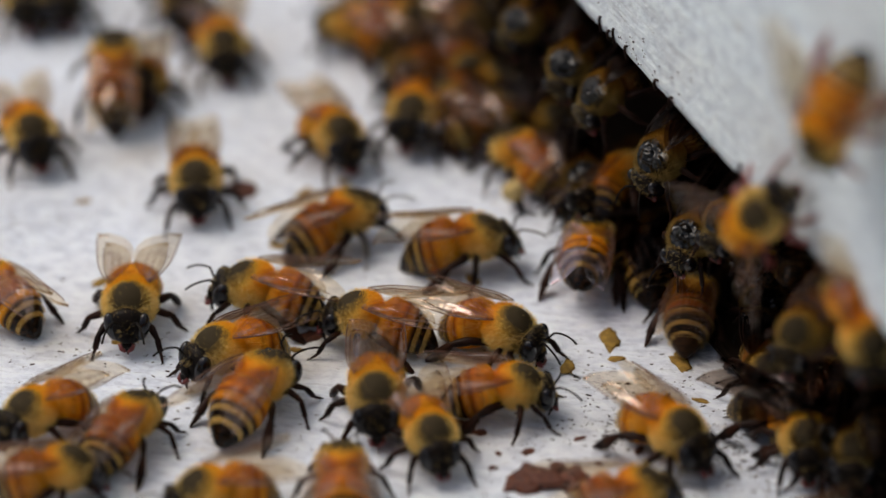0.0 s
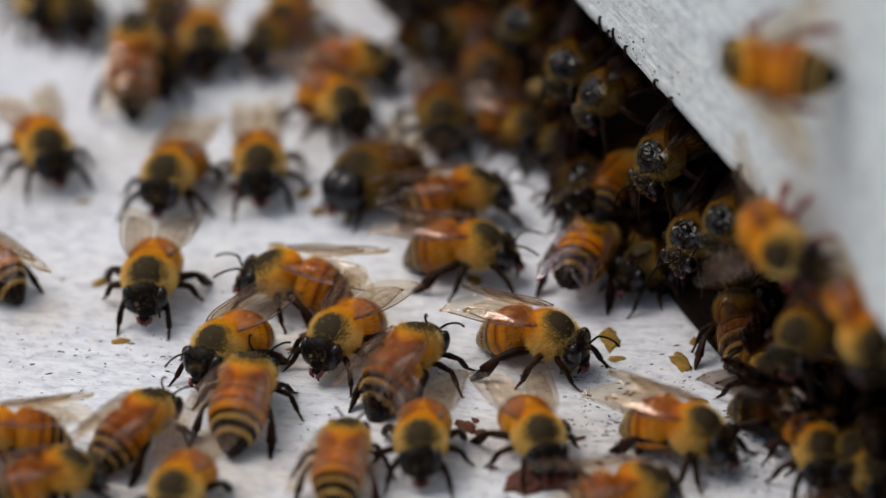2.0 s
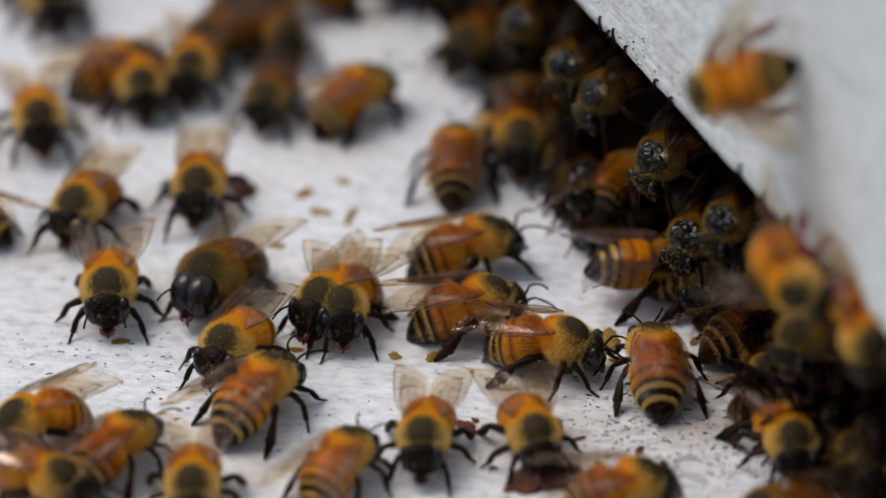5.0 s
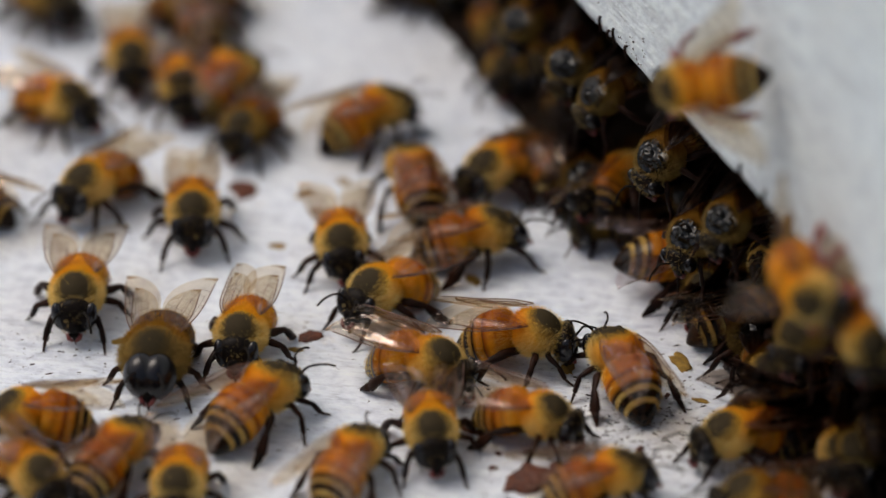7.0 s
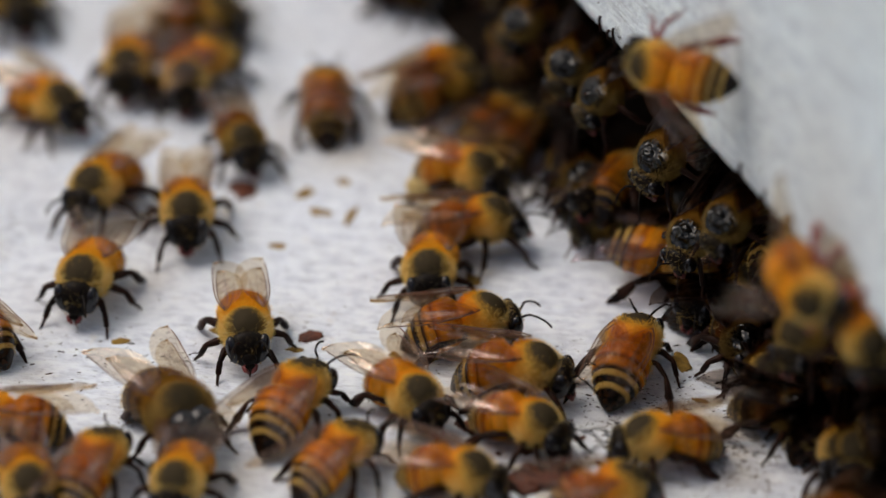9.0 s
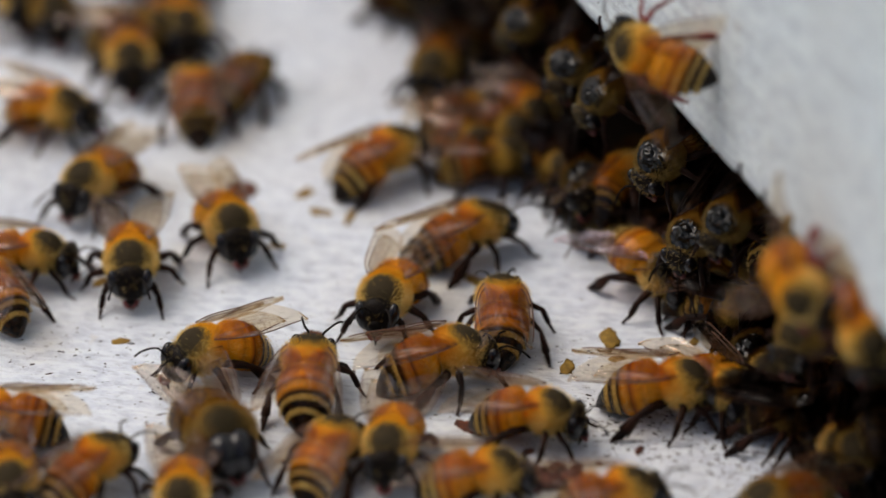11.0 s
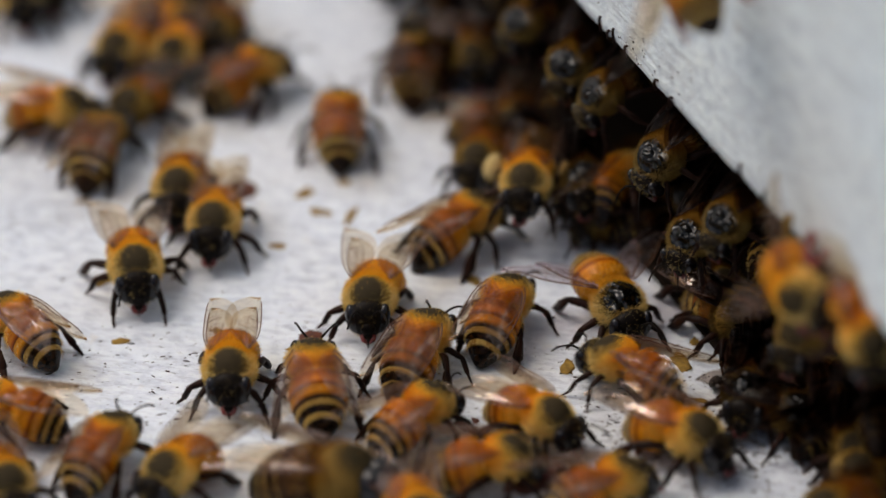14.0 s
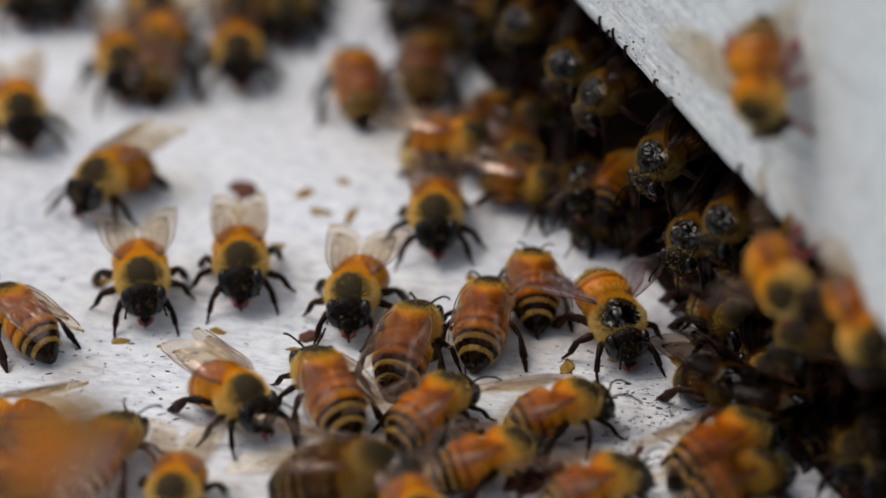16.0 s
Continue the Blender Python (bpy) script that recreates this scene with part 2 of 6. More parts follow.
def wing_material(name, through_tint, milk, sheen_tint, fresnel, patch):
    """Clear membrane, a little milky, with a silky sheen that is stronger at grazing angles and in wrinkled patches."""
    m = bpy.data.materials.new(name)
    m.use_nodes = True
    nt = m.node_tree
    clear = nt.nodes.new("ShaderNodeBsdfTransparent")
    clear.inputs[0].default_value = (*through_tint, 1)
    haze = nt.nodes.new("ShaderNodeBsdfTranslucent")
    haze.inputs[0].default_value = (0.88, 0.84, 0.82, 1)
    body = nt.nodes.new("ShaderNodeMixShader")
    body.inputs[0].default_value = milk
    nt.links.new(clear.outputs[0], body.inputs[1])
    nt.links.new(haze.outputs[0], body.inputs[2])
    sheen = nt.nodes.new("ShaderNodeBsdfGlossy")
    sheen.inputs["Color"].default_value = (*sheen_tint, 1)
    sheen.inputs["Roughness"].default_value = 0.12
    shade = nt.nodes.new("ShaderNodeMixShader")
    lw = nt.nodes.new("ShaderNodeLayerWeight")
    lw.inputs[0].default_value = 0.30
    streaks = coords(nt, (300, 1500, 1000))
    patches = ramp(nt, noise_of(nt, streaks, 0.8, 3), [(0.53, (patch[0],) * 3), (0.8, (patch[1],) * 3)])
    nt.links.new(calc(nt, "ADD", calc(nt, "MULTIPLY", lw.outputs["Fresnel"], fresnel), patches, True), shade.inputs[0])
    nt.links.new(body.outputs[0], shade.inputs[1])
    nt.links.new(sheen.outputs[0], shade.inputs[2])
    nt.links.new(shade.outputs[0], nt.nodes["Material Output"].inputs[0])
    wrinkle = add(nt, "ShaderNodeBump", Strength=0.6, Distance=0.0003)
    nt.links.new(noise_of(nt, streaks, 1.3, 4), wrinkle.inputs["Height"])
    for target in (sheen, lw):
        nt.links.new(wrinkle.outputs[0], target.inputs["Normal"])
    return m


WING = wing_material("clear_wing_membrane", (0.87, 0.79, 0.67), 0.03, (1.0, 0.86, 0.80), 0.05, (0.0, 0.42))
# Membrane tinted dark so that wings in the slot look shaded.
SHADED_WING = wing_material("shaded_wing_membrane", (0.42, 0.35, 0.30), 0.0, (0.7, 0.65, 0.65), 0.02, (0.0, 0.03))
LILAC_WING = wing_material("lilac_wing_membrane", (0.88, 0.82, 0.82), 0.08, (0.90, 0.82, 0.94), 0.20, (0.04, 0.22))


# ---- mesh helpers ----
def finish(name, bm, mat, smooth=True):
    me = bpy.data.meshes.new(name)
    bmesh.ops.recalc_face_normals(bm, faces=bm.faces) if len(bm.faces) < 9000 else None
    bm.to_mesh(me)
    bm.free()
    me.materials.append(mat)
    if smooth:
        me.shade_smooth()
    return me


def part(name, bm, mat, parent, label="", at=(0, 0, 0), smooth=True):
    """One mesh object under a thing or a part; the mesh and the pivot are given in millimetres."""
    bmesh.ops.scale(bm, vec=(MM, MM, MM), verts=bm.verts)
    ob = new(name, finish(name, bm, mat, smooth))
    ob.parent = parent
    ob.location = Vector(at) * MM
    if label:
        ob["label"] = label
    return ob


def ball(bm, at, radii, turn=(0, 0, 0), u=20, v=14, shape=None):
    res = bmesh.ops.create_uvsphere(bm, u_segments=u, v_segments=v, radius=1)
    for w in res["verts"]:
        if shape:
            w.co = shape(w.co.copy())
        w.co = Vector((w.co.x * radii[0], w.co.y * radii[1], w.co.z * radii[2]))
    bmesh.ops.transform(bm, matrix=pose(*at, *turn), verts=res["verts"])
    return res["verts"]


def tube(bm, points, radii, sides=8, flat=1.0):
    """A tapered tube through points, with rounded ends; flat squeezes it sideways."""
    pts = [Vector(p) for p in points]
    rings = []
    side = None
    for i, p in enumerate(pts):
        d = (pts[min(i + 1, len(pts) - 1)] - pts[max(i - 1, 0)]).normalized()
        side = d.orthogonal().normalized() if side is None else (side - d * side.dot(d)).normalized()
        up = d.cross(side)
        rings.append([bm.verts.new(p + radii[i] * (side * math.cos(a) * flat + up * math.sin(a))) for a in [2 * math.pi * k / sides for k in range(sides)]])
    for a, c in zip(rings, rings[1:]):
        for k in range(sides):
            bm.faces.new((a[k], a[(k + 1) % sides], c[(k + 1) % sides], c[k]))
    bm.faces.new(rings[0][::-1])
    bm.faces.new(rings[-1])


def smooth_line(points, steps=4):
    """Points along a soft curve through the given ones."""
    pts = [Vector(p) for p in points]
    out = []
    for i in range(len(pts) - 1):
        a, b1, c, d = pts[max(i - 1, 0)], pts[i], pts[i + 1], pts[min(i + 2, len(pts) - 1)]
        for k in range(steps):
            t = k / steps
            out.append(0.5 * ((2 * b1) + (c - a) * t + (2 * a - 5 * b1 + 4 * c - d) * t * t + (3 * b1 - a - 3 * c + d) * t ** 3))
    return out + [pts[-1]]


def fuzz(rng, count, radii, length, keep, lean=(-0.4, 0, 0), width=0.035, at=(0, 0, 0)):
    """Single hairs on an ellipsoid: thin bent blades; keep(direction) gives their share and length there."""
    bm = bmesh.new()
    made = 0
    while made < count:
        d = Vector((rng.gauss(0, 1), rng.gauss(0, 1), rng.gauss(0, 1))).normalized()
        k = keep(d)
        if rng.random() > k:
            made += 0.2
            continue
        made += 1
        p = Vector((d.x * radii[0], d.y * radii[1], d.z * radii[2])) + Vector(at)
        n = Vector((d.x / radii[0], d.y / radii[1], d.z / radii[2])).normalized()
        g = (n + Vector(lean) + 0.45 * Vector((rng.gauss(0, 1), rng.gauss(0, 1), rng.gauss(0, 1)))).normalized()
        L = length * rng.uniform(0.5, 1.15) * (0.5 + 0.5 * k)
        s = g.cross(Vector((rng.random(), rng.random(), rng.random()))).normalized() * width
        m = p + g * L * 0.55
        e = p + (g + 0.35 * Vector(lean)).normalized() * L
        v = [bm.verts.new(q) for q in (p - 0.06 * n - s, p - 0.06 * n + s, m + 0.7 * s, m - 0.7 * s, e)]
        bm.faces.new(v[:4])
        bm.faces.new((v[3], v[2], v[4]))
    return bm


# ---- honey bees: nose along +x, back along +z, feet on z = 0, lengths in millimetres ----
def wing_mesh(L, W, lead, side, rough):
    """A pleated membrane from its root at the origin towards -x; the front edge lies on the outer side."""
    bm = bmesh.new()
    nu, nv = 22, 8
    grid = []
    for i in range(nu + 1):
        u = i / nu
        front = W * lead * math.sin(math.pi * min(1, u * 1.02) ** 0.8) * (1 - 0.25 * u)
        back = -W * (0.10 + 0.9 * math.sin(math.pi * u ** 0.85 * 0.93) ** 0.9) if 0 < u < 1 else -0.05 * W
        if u > 0.9:
            q = (u - 0.9) / 0.1
            front, back = front * (1 - q * q), back * math.sqrt(max(0.0, 1 - q * q))
        grid.append([bm.verts.new((-L * u, side * (front + (back - front) * j / nv), 0.10 * math.sin(j * 2.4 + u * 3) * (0.3 + u) + rough * u * u + 0.08 * math.sin(u * 9 + j))) for j in range(nv + 1)])
    for i in range(nu):
        for j in range(nv):
            bm.faces.new((grid[i][j], grid[i + 1][j], grid[i + 1][j + 1], grid[i][j + 1]))
    lines = [[grid[i][j].co.copy() for i in range(0, n, 2)] for j, n in ((0, 22), (1, 17), (3, 19), (5, 15))]
    lines += [[grid[i][j].co.copy() for j in range(j0, j1)] for i, j0, j1, j in ((8, 1, 6, 0), (12, 0, 5, 0), (15, 1, 6, 0), (17, 0, 4, 0))]
    return bm, lines


def wing(bee, name, root, L, W, lead, side, sweep, tilt, rise, skin):
    bm, lines = wing_mesh(L, W, lead, side, rise)
    w = part(name, bm, skin, bee, "", root)
    w.rotation_euler = (radians(tilt * side), radians(-3), radians(-side * sweep))
    vb = bmesh.new()
    for n, line in enumerate(lines):
        tube(vb, [p + Vector((0, 0, 0.015)) for p in line], [0.055 if n == 0 else 0.017] * len(line), 5)
    part("venation", vb, LEG_SKIN if skin is SHADED_WING else VEIN, w)
    return w


def leg(bee, name, root, points, radii, skin, flat=1.0, pollen=False):
    bm = bmesh.new()
    r = Vector(root)
    pts = [Vector(p) - r for p in points]
    line, rad = [], []
    for i, (a, c) in enumerate(zip(pts, pts[1:])):
        for k in (0.0, 0.12, 0.5, 0.88):
            line.append(a.lerp(c, k))
            rad.append(1.0 * (radii[i][0] + (radii[i][1] - radii[i][0]) * k if 0.05 < k else radii[i][0] * 0.75))
    line.append(pts[-1])
    rad.append(radii[-1][1] * 0.7)
    tube(bm, line, rad, 8, flat)
    claw = pts[-1]
    for s in (-0.12, 0.12):
        tube(bm, [claw, claw + Vector((0.18, s, -0.02)), claw + Vector((0.26, s * 1.3, -0.10))], [0.05, 0.035, 0.012], 5)
    rng = random.Random(5)
    for a, c in zip(pts[1:], pts[2:]):
        for k in range(26):
            p = a.lerp(c, rng.random())
            g = Vector((rng.gauss(0, 1), rng.gauss(0, 1), rng.gauss(0, 1))).normalized() * rng.uniform(0.15, 0.42) + (c - a).normalized() * 0.15
            s = g.orthogonal().normalized() * 0.02
            bm.faces.new([bm.verts.new(q) for q in (p - s, p + s, p + g)])
    ob = part(name, bm, skin, bee, "", root)
    if pollen:
        pb = bmesh.new()
        ball(pb, pts[2].lerp(pts[3], 0.6) + Vector((0, 0.45 if root[1] > 0 else -0.45, 0.7)), (1.45, 0.95, 1.0), (0, 40, 0), 14, 10, lambda q: q * (1 + 0.1 * noise.noise(q * 3)))
        part("pollen_pellet", pb, POLLEN, ob, "cream pollen pellet")
    return ob


def abdomen_radius(x, drone=False, blunt=False):
    """Half width of the abdomen, x millimetres behind the waist."""
    L = 7.4 if drone else 6.9
    u = max(0.0, min(1.0, x / L))
    w = 2.75 if drone else 2.32
    rise = max(0.0, 1 - (1 - min(1.0, u / 0.16)) ** 2) ** 0.5
    swell = 0.86 + 0.14 * math.sin(math.pi * min(1.0, u / 0.8))
    fall = max(0.0, 1 - max(0.0, (u - 0.38) / 0.62) ** (2.6 if drone or blunt else 2.0)) ** (0.5 if drone or blunt else 0.72)
    return max(0.12, w * rise * swell * fall)


def make_bee(name, label, shell, fuzz_mat, wings="folded", drone=False, pollen=False, seed=1, stance=0.0, curl=0.0, skin=None, blunt=False, chest=None, bare=1.0):
    rng = random.Random(seed)
    skin = skin or LEG_SKIN
    bee = new(name)
    bee.empty_display_size = 0.003
    tagged(bee, label, "bee", "honey bees on the landing board")
    big = 1.3 if drone else 1.0
    # thorax with its collar and the ridge at its rear
    bm = bmesh.new()
    ball(bm, (0, 0, 0), (2.15 * big, 2.12 * big, 1.95 * big), (0, 0, 0), 28, 18)
    ball(bm, (-1.05 * big, 0, 0.95), (0.85, 1.35 * big, 0.75), (0, -18, 0), 18, 12)
    ball(bm, (1.5 * big, 0, -0.1), (0.7, 1.1, 0.9), (0, 0, 0), 14, 10)
    thorax = part("thorax", bm, chest or THORAX_SKIN, bee, "", (1.75, 0, 3.45))

    def coat(d):
        disc = math.hypot((d.x * 2.15 - 1.1) * 0.9, d.y * 2.12)
        few = 0.012 if bare == 1.0 else 0.002
        return 1.0 if d.z < 0.3 else max(few, min(1.0, (disc - 0.8 * bare) / 1.5) ** 1.5 if disc > 0.8 * bare else few)
    part("fuzz", fuzz(rng, 9000, (2.15 * big, 2.12 * big, 1.95 * big), 0.58 if not drone else 0.75, coat, (-0.25, 0, 0.1), 0.015), fuzz_mat, thorax, smooth=False)
    part("rear_tuft", scutellum_fuzz(rng, big), fuzz_mat, thorax, smooth=False)
    # head
    hx = 4.0 if not drone else 4.7

    def face(q):
        t = 1 - 0.30 * max(0, -q.z) ** 1.5
        return Vector((q.x * (1 - 0.25 * max(0, -q.z)), q.y * t, q.z))
    bm = bmesh.new()
    ball(bm, (0.75, 0, -0.15), (1.0, 1.75, 1.62), (0, 18, 0), 24, 16, face)
    ball(bm, (1.45, 0, -0.95), (0.35, 0.62, 0.55), (0, 25, 0), 12, 8)
    ball(bm, (1.30, 0, -1.55), (0.28, 0.55, 0.30), (0, 30, 0), 12, 8)
    tube(bm, [(1.1, 0, -1.3), (0.9, 0, -2.0), (0.5, 0, -2.5)], [0.22, 0.17, 0.06], 8)
    for p in ((0.85, 0, 1.42), (0.65, 0.28, 1.40), (0.65, -0.28, 1.40)):
        ball(bm, p, (0.13, 0.13, 0.11), (0, 0, 0), 8, 6)
    head = part("head", bm, HEAD_SKIN, bee, "", (hx - 0.75, 0, 2.5))
    head.scale = (1.06, 1.06, 1.06)
    for s in (1, -1):
        bm = bmesh.new()
        if drone:
            ball(bm, (0.8, s * 0.6, 0.3), (1.6, 1.55, 1.9), (s * -8, 12, 0), 24, 16)
        else:
            ball(bm, (0.90, s * 1.20, -0.12), (0.70, 0.60, 1.25), (s * -12, 18, 0), 18, 14)
        part("compound_eye", bm, EYE_SKIN, head, "glossy black eye")
        bm = bmesh.new()
        scape = [(1.55, s * 0.3, 0.0), (2.05, s * 0.6, 0.35), (2.4, s * 0.95, 0.55)]
        tube(bm, smooth_line(scape, 3), [0.10] * 7, 8)
        flag = smooth_line([scape[2], (2.95, s * 1.25, 0.3), (3.5, s * 1.5, -0.2), (3.85, s * 1.65, -0.8)], 4)
        tube(bm, flag, [0.08 + 0.015 * (i % 2) for i in range(len(flag))], 8)
        part("antenna", bm, HEAD_SKIN, head)
        bm = bmesh.new()
        tube(bm, [(1.25, s * 0.5, -1.45), (1.4, s * 0.38, -1.85), (1.38, s * 0.1, -2.1)], [0.22, 0.2, 0.1], 8)
        part("mandible", bm, RED_LEG, head)
    part("fuzz", fuzz(rng, 800, (0.98, 1.6, 1.55), 0.42, lambda d: 1.0 if d.z > 0.45 or (d.x > 0.6 and abs(d.y) < 0.4 and d.z > -0.3) or d.x < -0.2 else 0.05, (0.1, 0, 0.1), 0.028, (0.72, 0, -0.12)), PALE_FUZZ, head, smooth=False)
    # abdomen: overlapping rings, drooping towards the tip
    L = 7.4 if drone else 6.9

    def spine(x):
        return Vector((-x, 0, -(0.13 + curl) * x * x / 5.0))
    abdomen = None
    edges = [0.0, 1.55, 2.85, 4.0, 5.0, 5.85, L] if not drone else [0, 1.6, 3.0, 4.2, 5.3, 6.3, L]
    bm = bmesh.new()
    core = [spine(x) for x in [L * k / 12 for k in range(13)]]
    tube(bm, core, [abdomen_radius(L * k / 12, drone, blunt) * 0.86 for k in range(13)], 14)
    abdomen = part("abdomen", bm, shell, bee, "", (0.05, 0, 3.35))
    abdomen.scale = (1.0 if drone else 0.88, 1, 1)
    for a, c in zip(edges, edges[1:]):
        bm = bmesh.new()
        rings = []
        for k in range(6):
            x = a - 0.12 + (c - a + 0.24) * k / 5 if a > 0 else 0.02 + (c + 0.12) * k / 5
            x = min(x, L - 0.02)
            lip = 0.03 + 0.07 * (k / 5) - (0.10 if k == 5 else 0)
            r = abdomen_radius(x, drone, blunt) + lip
            mid = spine(x)
            rings.append([bm.verts.new(mid + Vector((-0.10 * math.sin(q) * r * 0.5, r * math.cos(q), 0.90 * r * math.sin(q)))) for q in [math.pi * (-0.30 + 1.60 * j / 18) for j in range(19)]])
        for ra, rb in zip(rings, rings[1:]):
            for j in range(18):
                bm.faces.new((ra[j], rb[j], rb[j + 1], ra[j + 1]))
        part("abdominal_plate", bm, shell, abdomen)
    bm = bmesh.new()
    for x0 in (0.5, 3.05, 4.2, 5.15):
        for _ in range(150):
            x = x0 + rng.uniform(0, 0.35 if x0 > 1 else 1.0)
            q = math.pi * rng.uniform(-0.1, 1.1)
            r = abdomen_radius(x, drone, blunt) + 0.05
            p = spine(x) + Vector((0, r * math.cos(q), 0.9 * r * math.sin(q)))
            e = p + Vector((-rng.uniform(0.25, 0.5), 0.12 * math.cos(q) + rng.gauss(0, 0.05), 0.12 * math.sin(q) + rng.uniform(0, 0.06)))
            bm.faces.new([bm.verts.new(v) for v in (p - Vector((0, 0.025, 0)), p + Vector((0, 0.025, 0)), e)])
    part("hair_fringe", bm, PALE_FUZZ, abdomen, smooth=False)
    bm = bmesh.new()
    for _ in range(1000):
        x = rng.uniform(0.03, 1.0) ** 1.6 * 1.9
        q = math.pi * rng.uniform(-0.15, 1.15)
        r = abdomen_radius(max(0.25, x), drone, blunt) + 0.03
        p = spine(x) + Vector((0, r * math.cos(q), 0.9 * r * math.sin(q)))
        e = p + Vector((-rng.uniform(0.1, 0.45), 0.35 * math.cos(q) + rng.gauss(0, 0.1), 0.4 * math.sin(q) + rng.gauss(0, 0.1)))
        bm.faces.new([bm.verts.new(v) for v in (p - Vector((0, 0.02, 0)), p + Vector((0, 0.02, 0)), e)])
    part("fuzz", bm, fuzz_mat, abdomen, smooth=False)
    # wings
    sweep, tilt = {"folded": (4, -20), "half": (13, -14), "open": (40, 10)}[wings]
    # bees meant for the shaded slot get the darkened membrane
    film = SHADED_WING if shell in (SHADED_SHELL, SLOT_SHELL) else LILAC_WING if wings == "open" and skin is LEG_SKIN else WING
    for s in (1, -1):
        k = 1.18 if drone else 1.0
        wing(bee, "hind_wing", (0.65, s * 1.6, 4.95 + 0.04 * s), 6.3 * k, 2.0, 0.25, s, sweep * 0.75, tilt, 0.15, film)
        wing(bee, "fore_wing", (1.2, s * 1.7, 5.1 + 0.05 * s), 9.0 * k, 2.7, 0.22, s, sweep, tilt, -0.25, film)
    # legs
    g = stance
    for s in (1, -1):
        h = s * g
        leg(bee, "front_leg", (2.7, s * 0.8, 2.3), [(2.7, s * 0.8, 2.3), (3.3 + h, s * 1.9, 2.2), (4.2 + h, s * 2.5, 1.6), (4.8 + h, s * 2.8, 0.55), (5.5 + h, s * 3.0, 0.06)], [(0.3, 0.32), (0.36, 0.24), (0.28, 0.26), (0.17, 0.10)], skin, 0.8)
        leg(bee, "middle_leg", (1.6, s * 1.0, 2.1), [(1.6, s * 1.0, 2.1), (1.7 - h, s * 2.3, 2.5), (1.6 - h, s * 3.5, 2.0), (1.3 - h, s * 4.1, 0.7), (0.9 - h, s * 4.6, 0.06)], [(0.3, 0.34), (0.38, 0.26), (0.30, 0.28), (0.18, 0.10)], skin, 0.8)
        leg(bee, "hind_leg", (0.6, s * 1.0, 2.1), [(0.6, s * 1.0, 2.1), (-0.3 + h, s * 2.3, 2.6), (-1.7 + h, s * 3.1, 2.2), (-3.0 + h, s * 3.5, 0.75), (-4.0 + h, s * 3.7, 0.06)], [(0.32, 0.40), (0.44, 0.30), (0.32, 0.66), (0.50, 0.14)], skin, 0.6, pollen)
    return bee


# ---- the hive: landing board, front wall over the entrance slot, dark inside ----
WALL_AT = Vector((0.02497, -0.02492, 0.0))
WALL_DEG = -68.27
ALONG = Vector((math.cos(radians(WALL_DEG)), math.sin(radians(WALL_DEG)), 0))
OUT = Vector((ALONG.y, -ALONG.x, 0))
GAP = 0.025
UP = Vector((0, 0, 1))


def hive_frame():
    """x along the wall towards the viewer's side, y into the hive, z up."""
    m = Matrix((ALONG, -OUT, UP)).transposed().to_4x4()
    m.translation = WALL_AT
    return m


def slab(name, lo, hi, mat, cuts=(1, 1), bevel=0.0012, wobble=0.0):
    bm = bmesh.new()
    bmesh.ops.create_cube(bm, size=1)
    for v in bm.verts:
        v.co = Vector([lo[i] + (hi[i] - lo[i]) * (v.co[i] + 0.5) for i in range(3)])
    bmesh.ops.bevel(bm, geom=bm.edges[:], offset=bevel, segments=3, affect="EDGES")
    ob = new(name, finish(name, bm, mat, False))
    return ob


def structure(ob, label, category):
    return tagged(ob, label, category, kind="structure")


board = slab("landing_board", (-0.24, -0.125, -0.019), (0.26, 0.385, 0.0), BOARD_PAINT)
board.matrix_world = hive_frame()
structure(board, "weathered white painted wooden landing board with dark flecks", "landing board")

# the wall's lower edge is worn: fine steps along it
bm = bmesh.new()
n = 240
lower = []
rng = random.Random(11)
for i in range(n + 1):
    x = -0.24 + 0.5 * i / n
    chip = 0.00022 * noise.noise(Vector((x * 900, 0, 0))) + 0.0003 * noise.noise(Vector((x * 160, 3, 0)))
    rows = [(0.019, GAP), (0.0012, GAP + chip * 0.5), (0.0003, GAP + 0.0003 + chip), (0.0, GAP + 0.0012 + chip), (0.00005, GAP + 0.006), (0.0, GAP + 0.24), (0.019, GAP + 0.24)]
    lower.append([bm.verts.new((x, y, z)) for y, z in rows])
for a, c in zip(lower, lower[1:]):
    for k in range(7):
        bm.faces.new((a[k], c[k], c[(k + 1) % 7], a[(k + 1) % 7]))
bm.faces.new(lower[0])
bm.faces.new(lower[-1][::-1])
front = new("wall_front", finish("wall_front", bm, WALL_PAINT, False))
front.matrix_world = hive_frame()
structure(front, "white painted wooden hive wall with brush strokes", "hive wall")
for name, lo, hi in (("wall_side", (-0.24, 0.021, 0.002), (-0.221, 0.366, 0.259)), ("wall_side", (0.241, 0.021, 0.002), (0.26, 0.366, 0.259)), ("wall_back", (-0.24, 0.368, 0.002), (0.26, 0.387, 0.259))):
    w = slab(name, lo, hi, WALL_PAINT)
    w.matrix_world = hive_frame()
    structure(w, "white painted wooden hive side", "hive wall")
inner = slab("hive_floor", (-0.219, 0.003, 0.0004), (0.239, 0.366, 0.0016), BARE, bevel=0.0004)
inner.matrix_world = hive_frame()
structure(inner, "propolis-stained wooden floor inside the hive, darkened for the slot's shade", "hive floor")
lid = slab("hive_lid", (-0.25, -0.012, 0.261), (0.27, 0.397, 0.285), WALL_PAINT)
lid.matrix_world = hive_frame()
structure(lid, "white painted wooden hive lid", "hive lid")
